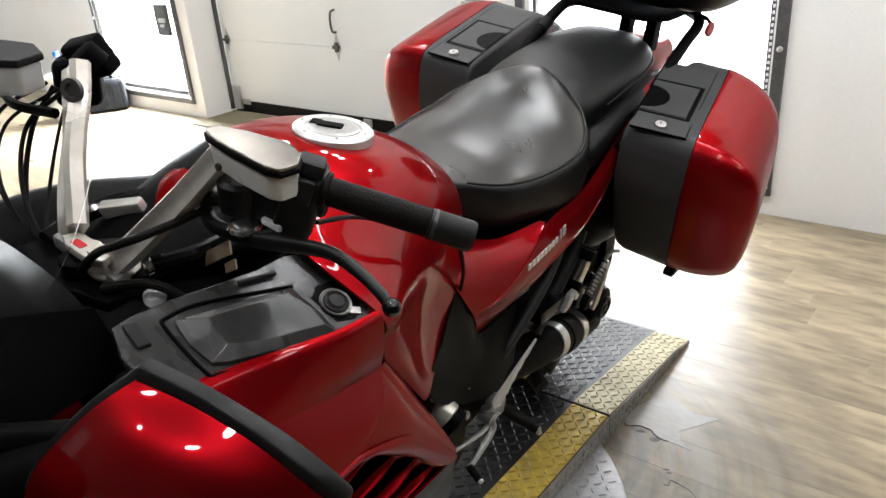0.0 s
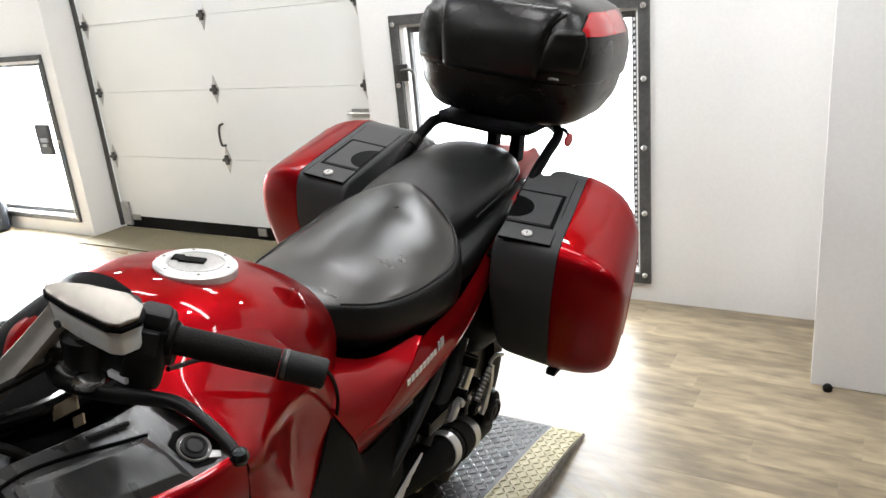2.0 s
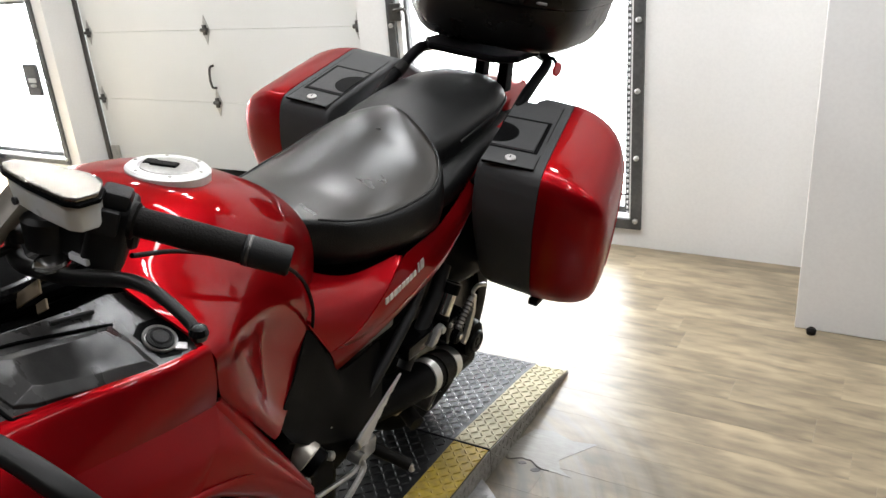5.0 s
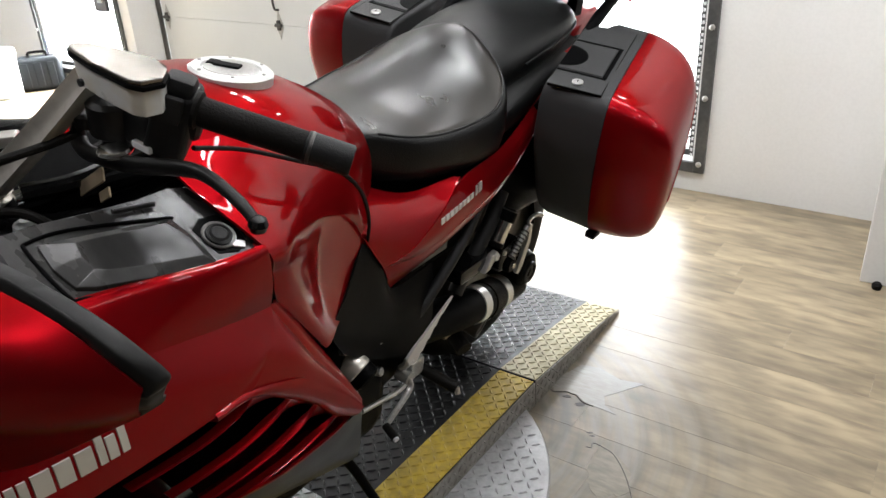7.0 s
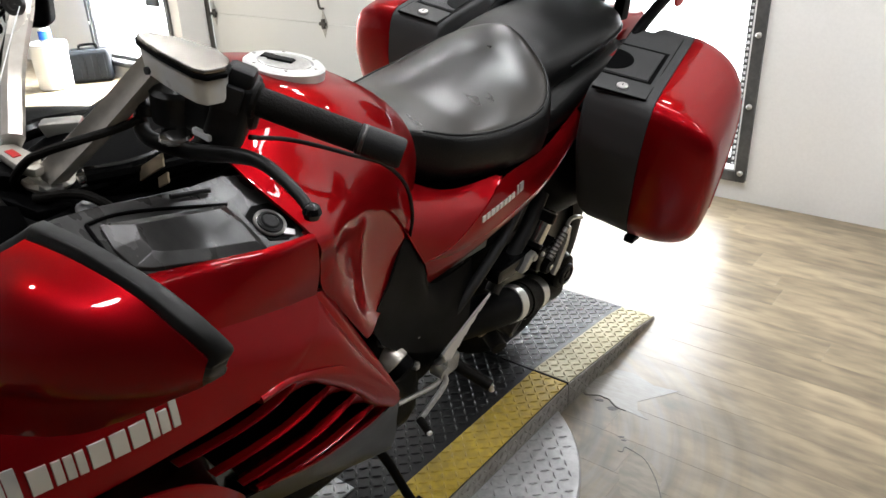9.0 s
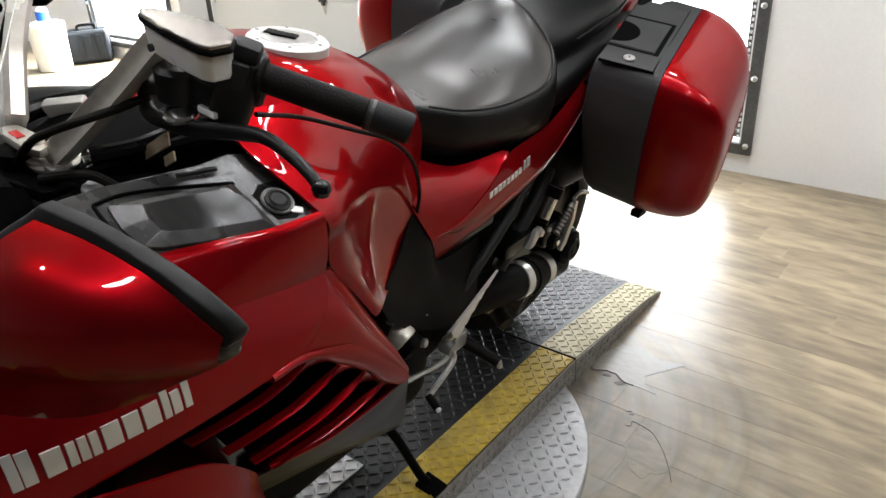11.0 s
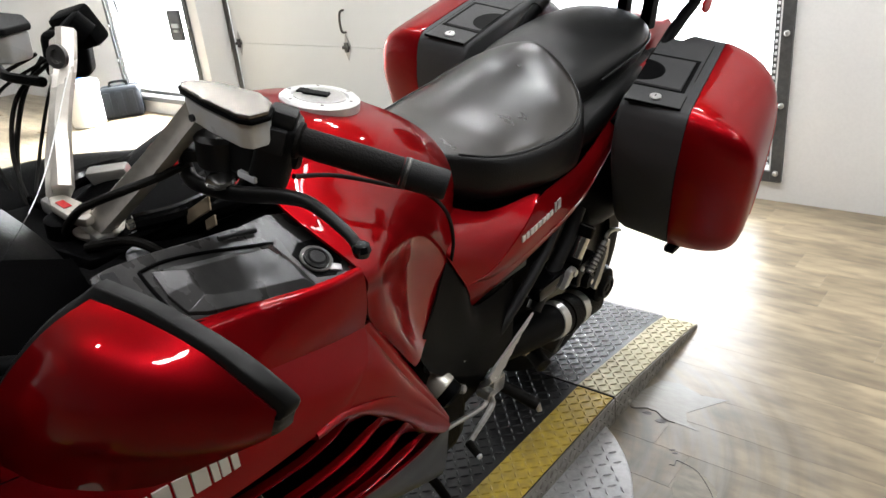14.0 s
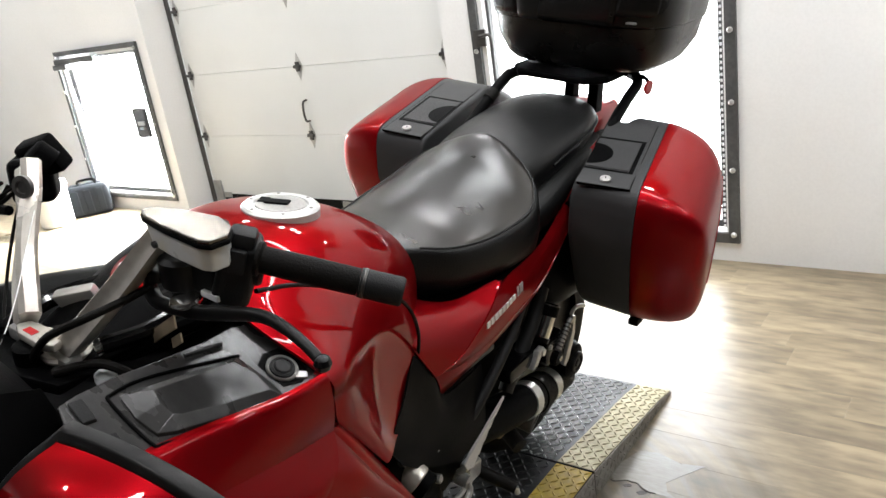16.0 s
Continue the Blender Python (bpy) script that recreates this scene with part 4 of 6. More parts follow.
part("lid_gasket", tube([on_deck(u, v, 0.001) for u, v in ((0.21, 0.46), (0.184, 0.36), (0.182, 0.314), (0.192, 0.305), (0.25, 0.307), (0.259, 0.32), (0.275, 0.39), (0.287, 0.462))], 0.0022, 8, 70), BLACK, lid, "black rubber gasket")
KN = on_deck(0.25, 0.489, 0.0)
knob = bp("lid_lock", lathe([(0, 0.02), (0.003, 0.02), (0.0042, 0.0188), (0.003, 0.0172), (0.002, 0.0165)], KN, KN + DN, 32), ALU, "round dark lid lock with a worn bright ring")
part("lock_core", lathe([(0.001, 0.0162), (0.0045, 0.0155), (0.0055, 0.0125), (0.0045, 0.0115), (0.0065, 0.009)], KN, KN + DN, 24), GREYBLK, knob, "dark lock core")
part("lock_recess", deck([(0.232, 0.468), (0.222, 0.485), (0.225, 0.508), (0.245, 0.517), (0.27, 0.513), (0.277, 0.495), (0.27, 0.472)], -0.002, 0.0008), BLACK, knob, "dark recess round the lock")
part("lock_tab", deck([(0.262, 0.499), (0.27, 0.493), (0.277, 0.505), (0.27, 0.511)], 0.0005, 0.003, 0.0008), ALU, knob, "small metal tab")
q = on_deck(0.278, 0.518, 0.0)
bp("panel_screw", lathe([(0, 0.005), (0.003, 0.004)], q, q + DN, 12), CHROME, "small bright screw")
q = on_deck(0.212, 0.523, 0.0)
bp("panel_screw", lathe([(0, 0.0035), (0.002, 0.003)], q, q + DN, 12), CHROME, "small bright screw")
bp("slot_trim", tube([on_deck(0.183, 0.405, 0.005), on_deck(0.19, 0.452, 0.005)], 0.003, 8), GREYBLK, "small slotted trim")
for u, v in ((0.172, 0.27), (0.222, 0.272)):
    bp("panel_button", deck([(u, v), (u + 0.028, v - 0.002), (u + 0.03, v + 0.012), (u + 0.002, v + 0.015)], 0.0, 0.005, 0.0015), GREYBLK, "small dusty button")

# nose, inner dash, clear screen
bp("front_fairing", loft([(-0.3, 0.03, 0.84, 0.8, 2.2, 0), (-0.22, 0.12, 0.9, 0.7, 2.3, 0), (-0.05, 0.22, 0.915, 0.55, 2.4, 0), (0.1, 0.26, 0.9, 0.5, 2.6, 0), (0.22, 0.26, 0.89, 0.5, 2.6, 0)], 20, 32), RED, "dark red fairing nose")
bp("dash_panel", loft([(-0.02, 0.1, 1.02, 0.9, 2.3, 0), (0.1, 0.15, 1.035, 0.86, 2.5, 0), (0.2, 0.16, 1.0, 0.86, 2.5, 0), (0.27, 0.145, 0.94, 0.82, 2.4, 0)], 14, 32), BLACK, "matt black dash housing")
side("inner_panel", [[(0.16, 0.02, 1.0), (0.155, 0.14, 1.0), (0.14, 0.26, 0.95)], [(0.19, 0.02, 0.95), (0.185, 0.14, 0.945), (0.15, 0.27, 0.91)], [(0.21, 0.03, 0.9), (0.2, 0.15, 0.9), (0.15, 0.3, 0.87)]], BLACK, "matt black inner fairing panel", 12, 10)
bp("wind_screen", patch([[(-0.2, 0.27, 1.16), (-0.21, 0.21, 1.056), (-0.19, 0.12, 0.95)], [(0, 0.1, 1.25), (0, 0.02, 1.1), (0, -0.08, 0.95)], [(0.2, 0.27, 1.16), (0.21, 0.21, 1.056), (0.19, 0.12, 0.95)]], 16, 18, 0.004), SHIELD, "clear plastic wind screen").visible_shadow = False

# mirrors: a red shell bowed forward inside a broad black rim
SHELL = [[(0.388, 0.164, 1.064), (0.44, 0.17, 1.068), (0.49, 0.177, 1.066), (0.522, 0.184, 1.056), (0.536, 0.192, 1.041)],
         [(0.372, 0.134, 1.042), (0.425, 0.13, 1.05), (0.475, 0.142, 1.048), (0.517, 0.172, 1.04), (0.536, 0.19, 1.036)],
         [(0.338, 0.11, 0.99), (0.395, 0.108, 1.0), (0.455, 0.126, 1.008), (0.51, 0.166, 1.02), (0.533, 0.189, 1.028)],
         [(0.312, 0.104, 0.935), (0.37, 0.11, 0.945), (0.437, 0.138, 0.966), (0.503, 0.175, 1.002), (0.528, 0.191, 1.02)],
         [(0.296, 0.11, 0.893), (0.352, 0.122, 0.902), (0.43, 0.155, 0.932), (0.498, 0.188, 0.99), (0.522, 0.195, 1.013)]]


def mirror(sign):
    f = mirrored if sign < 0 else (lambda b: b)
    m = bp("mirror", f(patch(SHELL, 30, 30, 0.006)), RED, "red mirror housing with a black rim", smooth=60)
    edge = SHELL[0][:-1] + [r[-1] for r in SHELL[:-1]] + SHELL[-1][::-1][:-1] + [r[0] for r in SHELL[::-1][:-1]]
    ring = cr(edge + [edge[0]], 120)[:-1]
    mid = Vector(ring.mean(0))
    loops = []
    for i, q in enumerate(ring):
        q = Vector(q)
        o = q - mid
        o.y *= 0.3
        along = Vector(ring[(i + 1) % len(ring)] - ring[i - 1]).normalized()
        o = (o - along * o.dot(along)).normalized()
        top = max(0.0, o.z)
        w = 0.0065 + 0.0065 * top * min(1.0, max(0.0, (0.56 - q.x) / 0.12))
        back = Vector((0, 1, 0))
        loops.append([q - o * 0.003 - back * 0.001, q + o * 0.002 - back * 0.003, q + o * w * 0.8 + back * 0.0, q + o * w + back * 0.003, q + o * w + back * 0.011, q + o * w * 0.6 + back * 0.015, q - o * 0.006 + back * 0.013])
    part("rim", f(grid_bm(loops + [loops[0]], True)), SATIN, m, "black plastic rim", 50)
    glass = bmesh.new()
    glass.faces.new([glass.verts.new(Vector(q) + Vector((0, 0.012, 0))) for q in ring])
    part("mirror_glass", f(glass), CHROME, m, "mirror glass", 0)
    arm = [(0.17, 0.02, 0.86), (0.215, 0.045, 0.885), (0.26, 0.085, 0.915), (0.32, 0.14, 0.955)]
    part("mirror_stalk", f(tube(arm, 0.046, 20, 24, 0.026)), BLACK, m, "black mirror arm", 60)
    part("arm_boot", f(tube([(0.14, 0.06, 0.9), (0.19, 0.085, 0.93), (0.24, 0.115, 0.945), (0.3, 0.15, 0.965)], 0.014, 14)), BLACK, m, "black rubber boot along the arm")


mirror(1)
mirror(-1)

# handlebar, left side
G0, G1 = Vector((0.262, 0.459, 1.056)), Vector((0.355, 0.518, 1.031))
GD = (G1 - G0).normalized()
grip = bp("grip", lathe([(0.0, 0.0195), (0.004, 0.0195), (0.006, 0.0153), (0.06, 0.0157), (0.112, 0.0153)], G0, G1, 24), RUBBER, "worn black rubber grip")
bp("bar_end", lathe([(0, 0.0165), (0.003, 0.0165), (0.0035, 0.0135), (0.006, 0.0135), (0.007, 0.0165), (0.046, 0.0165), (0.049, 0.0145)], G1, G1 + GD, 24), GREYBLK, "black bar-end weight with a worn collar")
bp("bar_collar", lathe([(-0.002, 0.016), (-0.0015, 0.0169), (0.0015, 0.0169), (0.002, 0.016)], G1 + GD * 0.005, G1 + GD, 24), STEEL, "worn metal collar")
SWM = Matrix.Translation((0.238, 0.46, 1.045)) @ pose(0, 0, 0, 0, 16, 40)
sw = bp("switch_housing", join(box(-0.026, 0.016, -0.026, 0.026, -0.048, 0.03, 0.009, 3, SWM), lathe([(-0.012, 0.0235), (0.016, 0.0235), (0.02, 0.02)], SWM @ Vector((0.004, 0, 0)), SWM @ Vector((1, 0, 0)), 24), box(-0.05, -0.022, -0.016, 0.016, 0.012, 0.04, 0.007, 3, SWM), box(-0.02, 0.01, -0.026, 0.004, 0.024, 0.044, 0.006, 2, SWM)), GREYBLK, "black switch housing")
part("switch_button", box(-0.022, 0.004, -0.036, -0.026, 0.0, 0.028, 0.003, 2, SWM), GREYBLK, sw, "grey switch button")
RES = [(0.149, 0.402), (0.152, 0.416), (0.178, 0.432), (0.222, 0.448), (0.25, 0.441), (0.264, 0.424), (0.262, 0.402), (0.25, 0.395), (0.2, 0.393), (0.16, 0.396)]
RC = (0.206, 0.418)


def scaled(o, s):
    return [(RC[0] + (a - RC[0]) * s, RC[1] + (b - RC[1]) * s) for a, b in o]


tilt = Matrix.Translation((RC[0], RC[1], 1.09)) @ pose(0, 0, 0, 0, 4, 0) @ Matrix.Translation((-RC[0], -RC[1], -1.09))
res = slab(scaled(RES, 0.95), 1.064, 1.0915, "z", 0.003, 2)
for q in res.verts:
    k = (1.0915 - q.co.z) / 0.0275
    q.co.x, q.co.y = RC[0] + (q.co.x - RC[0]) * (1 - 0.07 * k) + 0.006 * k, RC[1] + (q.co.y - RC[1]) * (1 - 0.1 * k)
res.transform(tilt)
reservoir = bp("clutch_reservoir", res, PLASTIC_W, "milky fluid reservoir with a dark cap")
for z0, z1, sc, nm, mt, lab in ((1.091, 1.096, 1.02, "gasket", BLACK, "black rubber gasket"), (1.096, 1.101, 0.97, "reservoir_cap", CAPM, "worn dark metal cap")):
    b = slab(scaled(RES, sc), z0, z1, "z", 0.0015, 2)
    b.transform(tilt)
    part(nm, b, mt, reservoir, lab)
part("level_window", lathe([(0, 0.004), (0.003, 0.004)], (0.185, 0.391, 1.077), (0.185, -1, 1.077), 14), GREYBLK, reservoir, "small level window")
perch = bp("lever_perch", join(lathe([(-0.024, 0.024), (-0.02, 0.029), (0.012, 0.03), (0.017, 0.025), (0.019, 0.012)], (0.165, 0.437, 1.028), (0.165, 0.42, 2), 28), lathe([(0, 0.013), (0.012, 0.013), (0.015, 0.008)], (0.134, 0.42, 1.008), (0.134, 0.41, 2), 18), box(0.14, 0.235, 0.425, 0.47, 1.0, 1.05, 0.012, 3)), SATIN, "black clutch master cylinder")
part("pivot_bolt", lathe([(0, 0.018), (0.003, 0.019), (0.006, 0.017), (0.008, 0.008)], (0.189, 0.415, 0.999), (0.17, 0.3, 1.6), 22), CHROME, perch, "bright pivot bolt")
part("adjuster", join(box(0.208, 0.236, 0.42, 0.43, 1.009, 1.017, 0.002), box(0.198, 0.212, 0.427, 0.433, 1.01, 1.026, 0.003)), PAPER, perch, "bright adjuster")
lv = cr([(0.128, 0.414, 1.016), (0.123, 0.415, 0.994), (0.14, 0.41, 0.985), (0.168, 0.412, 0.985), (0.217, 0.416, 0.993), (0.282, 0.42, 1.012), (0.315, 0.422, 1.017), (0.35, 0.42, 1.013), (0.38, 0.416, 1.006), (0.394, 0.413, 1.0)], 40)
rings = []
for i, q in enumerate(lv):
    d = Vector(lv[min(i + 1, 39)] - lv[max(i - 1, 0)]).normalized()
    a = d.cross(Vector((0, -0.5, 1))).normalized()
    b = a.cross(d)
    f = i / 39
    ra, rb = 0.0055 + 0.004 * (1 - f), 0.0055 + 0.0065 * max(0, 1 - abs(f - 0.36) * 2.2)
    rings.append([Vector(q) + a * math.cos(k) * ra + b * math.sin(k) * rb for k in np.linspace(0, 2 * math.pi, 16, endpoint=False)])
lever = bp("clutch_lever", grid_bm(rings, True, True), SATIN, "black clutch lever with a ball end")
part("lever_ball", lathe([(-0.009, 0.003), (-0.006, 0.0075), (0, 0.0095), (0.006, 0.0075), (0.009, 0.003)], (0.397, 0.413, 1.0), (0.397, 0.413, 2), 18), GLOSS, lever, "black lever ball")
bp("clutch_hose", tube([(0.128, 0.414, 1.0), (0.12, 0.385, 0.992), (0.11, 0.345, 0.985), (0.08, 0.325, 0.967), (0.052, 0.318, 0.948), (0.02, 0.315, 0.915), (-0.005, 0.325, 0.88), (-0.03, 0.35, 0.84)], 0.005, 10, 48), RUBBER, "black rubber hose")
bp("grip_cable", tube([(0.235, 0.475, 1.0), (0.215, 0.56, 0.965), (0.235, 0.64, 0.93), (0.242, 0.70, 0.90), (0.235, 0.76, 0.845), (0.215, 0.81, 0.77), (0.2, 0.83, 0.71)], 0.003, 8, 48), RUBBER, "thin black cable")


def riser(name, pts, r0, r1):
    """A cast arm with a flat, tapering section."""
    p = cr(pts, 14)
    rings = []
    for i, q in enumerate(p):
        d = Vector(p[min(i + 1, 13)] - p[max(i - 1, 0)]).normalized()
        a = d.cross(Vector((0, 1, 0.2))).normalized()
        b = a.cross(d)
        w = r0 + (r1 - r0) * i / 13
        rings.append([Vector(q) + a * x * w + b * y * 0.013 for x, y in ((-1, -0.5), (-0.8, -1), (-0.25, -0.7), (0.25, -0.7), (0.8, -1), (1, -0.5), (1, 0.6), (0.7, 1), (-0.7, 1), (-1, 0.6))])
    return bp(name, grid_bm(rings, True, True), POLISH, "polished silver handlebar riser", smooth=28)


riser("bar_riser", [(0.15, 0.425, 1.07), (0.115, 0.395, 1.015), (0.07, 0.365, 0.955), (0.035, 0.345, 0.912)], 0.0135, 0.0155)
riser("bar_riser", [(-0.166, 0.446, 1.075), (-0.135, 0.42, 1.03), (-0.085, 0.375, 0.975), (-0.045, 0.345, 0.925)], 0.027, 0.036)
bp("riser_bolt", lathe([(0, 0.015), (0.006, 0.015), (0.006, 0.009), (0.003, 0.008)], (-0.122, 0.415, 1.064), (0.2, -0.5, 1.25), 20), STEEL, "riser clamp bolt")
clamp = bp("triple_clamp", join(slab([(-0.11, 0.3), (-0.1, 0.37), (-0.03, 0.4), (0.05, 0.39), (0.085, 0.36), (0.07, 0.31), (0.0, 0.29)], 0.875, 0.895, "z", 0.006, 2), lathe([(0, 0.022), (0.02, 0.022), (0.024, 0.016)], (-0.005, 0.325, 0.895), (-0.005, 0.325, 2), 20)), BLACK, "black triple clamp with bright lugs")
part("clamp_lug", lathe([(0, 0.02), (0.014, 0.02), (0.016, 0.017), (0.016, 0.01), (0.006, 0.009)], (-0.012, 0.34, 0.902), (-0.012, 0.3, 1.2), 24), ALU, clamp, "bright cast lug")
part("clamp_lug", box(-0.075, -0.02, 0.33, 0.36, 0.895, 0.915, 0.006, 2), ALU, clamp, "bright cast lug")
part("clamp_lug", box(0.015, 0.06, 0.328, 0.352, 0.893, 0.912, 0.006, 2), ALU, clamp, "bright cast lug")
bp("clamp_sticker", box(-0.012, 0.008, 0.3225, 0.332, 0.9335, 0.9345), REDLENS, "small red sticker")
bp("riser_foot", join(slab([(-0.036, 0.326), (-0.015, 0.317), (0.03, 0.317), (0.048, 0.326), (0.044, 0.339), (0.01, 0.347), (-0.03, 0.343)], 0.921, 0.933, "z", 0.004, 2), lathe([(0, 0.011), (0.006, 0.0105), (0.006, 0.006)], (0.026, 0.333, 0.931), (0.026, 0.32, 2), 18)), POLISH, "polished foot of the riser")
foot = bp("riser_foot", lathe([(0, 0.02), (0.002, 0.03), (0.007, 0.032), (0.011, 0.029), (0.012, 0.018)], (0.024, 0.352, 0.899), (0.03, 0.33, 2), 28), POLISH, "polished foot of the riser")
part("foot_drum", lathe([(-0.036, 0.0245), (-0.002, 0.0235), (0.0, 0.02)], (0.024, 0.352, 0.899), (0.03, 0.33, 2), 24), TAN, foot, "dull tan drum")
part("foot_rim", lathe([(-0.041, 0.024), (-0.038, 0.0285), (-0.034, 0.0275), (-0.033, 0.024)], (0.024, 0.352, 0.899), (0.03, 0.33, 2), 24), ALU, foot, "bright lower rim")
bp("cable_stay", tube([(0.025, 0.37, 0.872), (0.034, 0.385, 0.884), (0.044, 0.4, 0.895)], 0.003, 8), ALU, "bright cable stay")
# right-hand controls
bp("switch_housing", join(box(-0.035, 0.03, -0.03, 0.03, -0.035, 0.03, 0.012, 3, Matrix.Translation((-0.24, 0.485, 1.03)) @ pose(0, 0, 0, 0, -10, -35)), box(-0.03, 0.03, -0.012, 0.02, -0.02, 0.035, 0.008, 2, Matrix.Translation((-0.205, 0.49, 1.06)) @ pose(0, 0, 0, 20, -20, 15)), lathe([(-0.014, 0.02), (0.012, 0.02), (0.016, 0.014)], (-0.185, 0.475, 1.075), (-0.3, 0.3, 1.3), 16)), BLACK, "black brake switch housing")
b = slab([(-0.27, 0.36), (-0.275, 0.41), (-0.24, 0.43), (-0.2, 0.42), (-0.19, 0.385), (-0.22, 0.355)], 1.042, 1.08, "z", 0.005, 2)
brk = bp("brake_reservoir", b, PLASTIC_W, "milky brake reservoir with a grey cap")
part("reservoir_cap", slab([(-0.273, 0.357), (-0.278, 0.412), (-0.24, 0.434), (-0.197, 0.423), (-0.187, 0.384), (-0.22, 0.352)], 1.08, 1.09, "z", 0.003, 2), GREYBLK, brk, "grey cap")
bp("grip", lathe([(0, 0.0172), (0.12, 0.0172)], (-0.24, 0.475, 1.05), (-0.33, 0.545, 1.015), 16), RUBBER, "worn black rubber grip")
bp("brake_lever", tube([(-0.17, 0.41, 1.02), (-0.25, 0.4, 1.01), (-0.33, 0.42, 1.0), (-0.38, 0.42, 0.99)], 0.007, 8), BLACK, "black brake lever")
for a, c, d, r in ((-0.2, 0.0, -0.02, 0.004), (-0.222, 0.012, 0.015, 0.0045), (-0.24, -0.015, -0.05, 0.0035), (-0.185, 0.025, 0.03, 0.003), (-0.21, -0.03, -0.035, 0.003)):
    bp("control_cable", tube([(a, 0.44, 1.035), (a - 0.02 + d * 0.7, 0.4 + c * 0.6, 0.985), (a + 0.005 + d * 0.5, 0.365 + c * 0.6, 0.92), (a + 0.07, 0.345, 0.87 + c * 0.5), (a + 0.12, 0.35, 0.85)], r * 0.8, 8), RUBBER, "black control cable")
# under the bars: dark cavity with hoses and small fittings
bp("head_stock", join(box(-0.2, 0.15, 0.3, 0.53, 0.62, 0.868, 0.02, 3), box(-0.19, 0.16, 0.22, 0.34, 0.62, 0.86, 0.02, 2)), BLACK, "black frame head")
bp("frame_hose", tube([(0.02, 0.33, 0.87), (0.08, 0.38, 0.90), (0.13, 0.44, 0.93), (0.15, 0.5, 0.94)], 0.012, 10), BLACK, "black hose beside the frame")
bp("frame_hose", tube([(0.0, 0.37, 0.86), (0.05, 0.43, 0.88), (0.1, 0.49, 0.9), (0.12, 0.54, 0.92)], 0.014, 10), GLOSS, "gloss black hose")
bp("wiring_clip", box(-0.034, 0.034, -0.0015, 0.0015, -0.008, 0.008, 0.001, 2, Matrix.Translation((0.138, 0.412, 0.944)) @ pose(0, 0, 0, -20, -38, 0)), TAN, "tan metal clip")
bp("wiring_clip", box(-0.012, 0.012, -0.0015, 0.0015, -0.006, 0.006, 0.001, 2, Matrix.Translation((0.163, 0.412, 0.939)) @ pose(0, 0, 0, -20, -38, 0)), TAN, "tan metal clip")
bp("wiring_clip", box(0.095, 0.108, 0.39, 0.404, 0.876, 0.898, 0.003, 2), TAN, "tan metal clip")
for pts, r, mt in (([(0.09, 0.36, 0.93), (0.11, 0.42, 0.935), (0.12, 0.5, 0.955), (0.1, 0.56, 0.975)], 0.011, GLOSS), ([(-0.02, 0.36, 0.9), (0.03, 0.42, 0.905), (0.07, 0.48, 0.935)], 0.016, RUBBER), ([(0.15, 0.34, 0.885), (0.142, 0.4, 0.892), (0.15, 0.46, 0.9), (0.155, 0.52, 0.915)], 0.009, GLOSS), ([(-0.09, 0.33, 0.9), (-0.1, 0.4, 0.91), (-0.08, 0.47, 0.915)], 0.012, GLOSS), ([(0.05, 0.32, 0.9), (0.1, 0.35, 0.915), (0.13, 0.37, 0.9), (0.14, 0.39, 0.88)], 0.006, RUBBER)):
    bp("frame_hose", tube(pts, r, 10), mt, "black hose under the bars")
bp("hose_fitting", lathe([(0, 0.008), (0.01, 0.008), (0.01, 0.006), (0.02, 0.006)], (0.085, 0.355, 0.925), (0.1, 0.42, 0.935), 12), CHROME, "bright hose fitting")
bp("frame_bracket", box(-0.03, 0.03, -0.008, 0.008, -0.012, 0.012, 0.004, 2, Matrix.Translation((-0.06, 0.42, 0.922)) @ pose(0, 0, 0, 20, -15, 30)), SILVER, "small bright bracket")
bp("hose_cap", lathe([(0, 0.008), (0.008, 0.015), (0.018, 0.013), (0.024, 0.006)], (0.091, 0.358, 0.876), (0.12, 0.33, 2), 16), PAPER, "small white cap")

# panniers
PO = [(1.352, 0.81), (1.36, 0.74), (1.396, 0.65), (1.445, 0.555), (1.515, 0.503), (1.63, 0.478), (1.75, 0.486), (1.835, 0.55), (1.872, 0.66), (1.866, 0.77), (1.815, 0.86), (1.735, 0.908), (1.688, 0.927), (1.655, 0.9315), (1.6, 0.92), (1.5, 0.8985), (1.4, 0.876), (1.368, 0.8635), (1.3555, 0.842)]


def pan_ring(u, g, toe, cw=0.72):
    turn = toe if u > 0.3 else 0
    return [(u - turn * (1.47 + (a - 1.47) * g - 1.4), 1.47 + (a - 1.47) * g, cw + (b - cw) * g) for a, b in cr(PO + [PO[0]], 90)[:-1]]


SHELLS = [(0.37, 0.992), (0.392, 0.974), (0.414, 0.946), (0.434, 0.908), (0.452, 0.858), (0.467, 0.798), (0.479, 0.72), (0.487, 0.63), (0.493, 0.48), (0.496, 0.3), (0.497, 0.1)]


def shell_at(v, w, toe):
    """The point of the outer shell at (v, w)."""
    o = cr(PO + [PO[0]], 240)[:-1] - np.array((1.47, 0.69))
    a = math.atan2(w - 0.69, v - 1.47)
    k = int(np.argmin(np.abs(np.angle(np.exp(1j * (np.arctan2(o[:, 1], o[:, 0]) - a))))))
    g = math.hypot(v - 1.47, w - 0.69) / float(np.hypot(*o[k]))
    u = float(np.interp(g, [q[1] for q in SHELLS[::-1]], [q[0] for q in SHELLS[::-1]]))
    return (u - toe * (v - 1.4) - 0.0045, v, w)


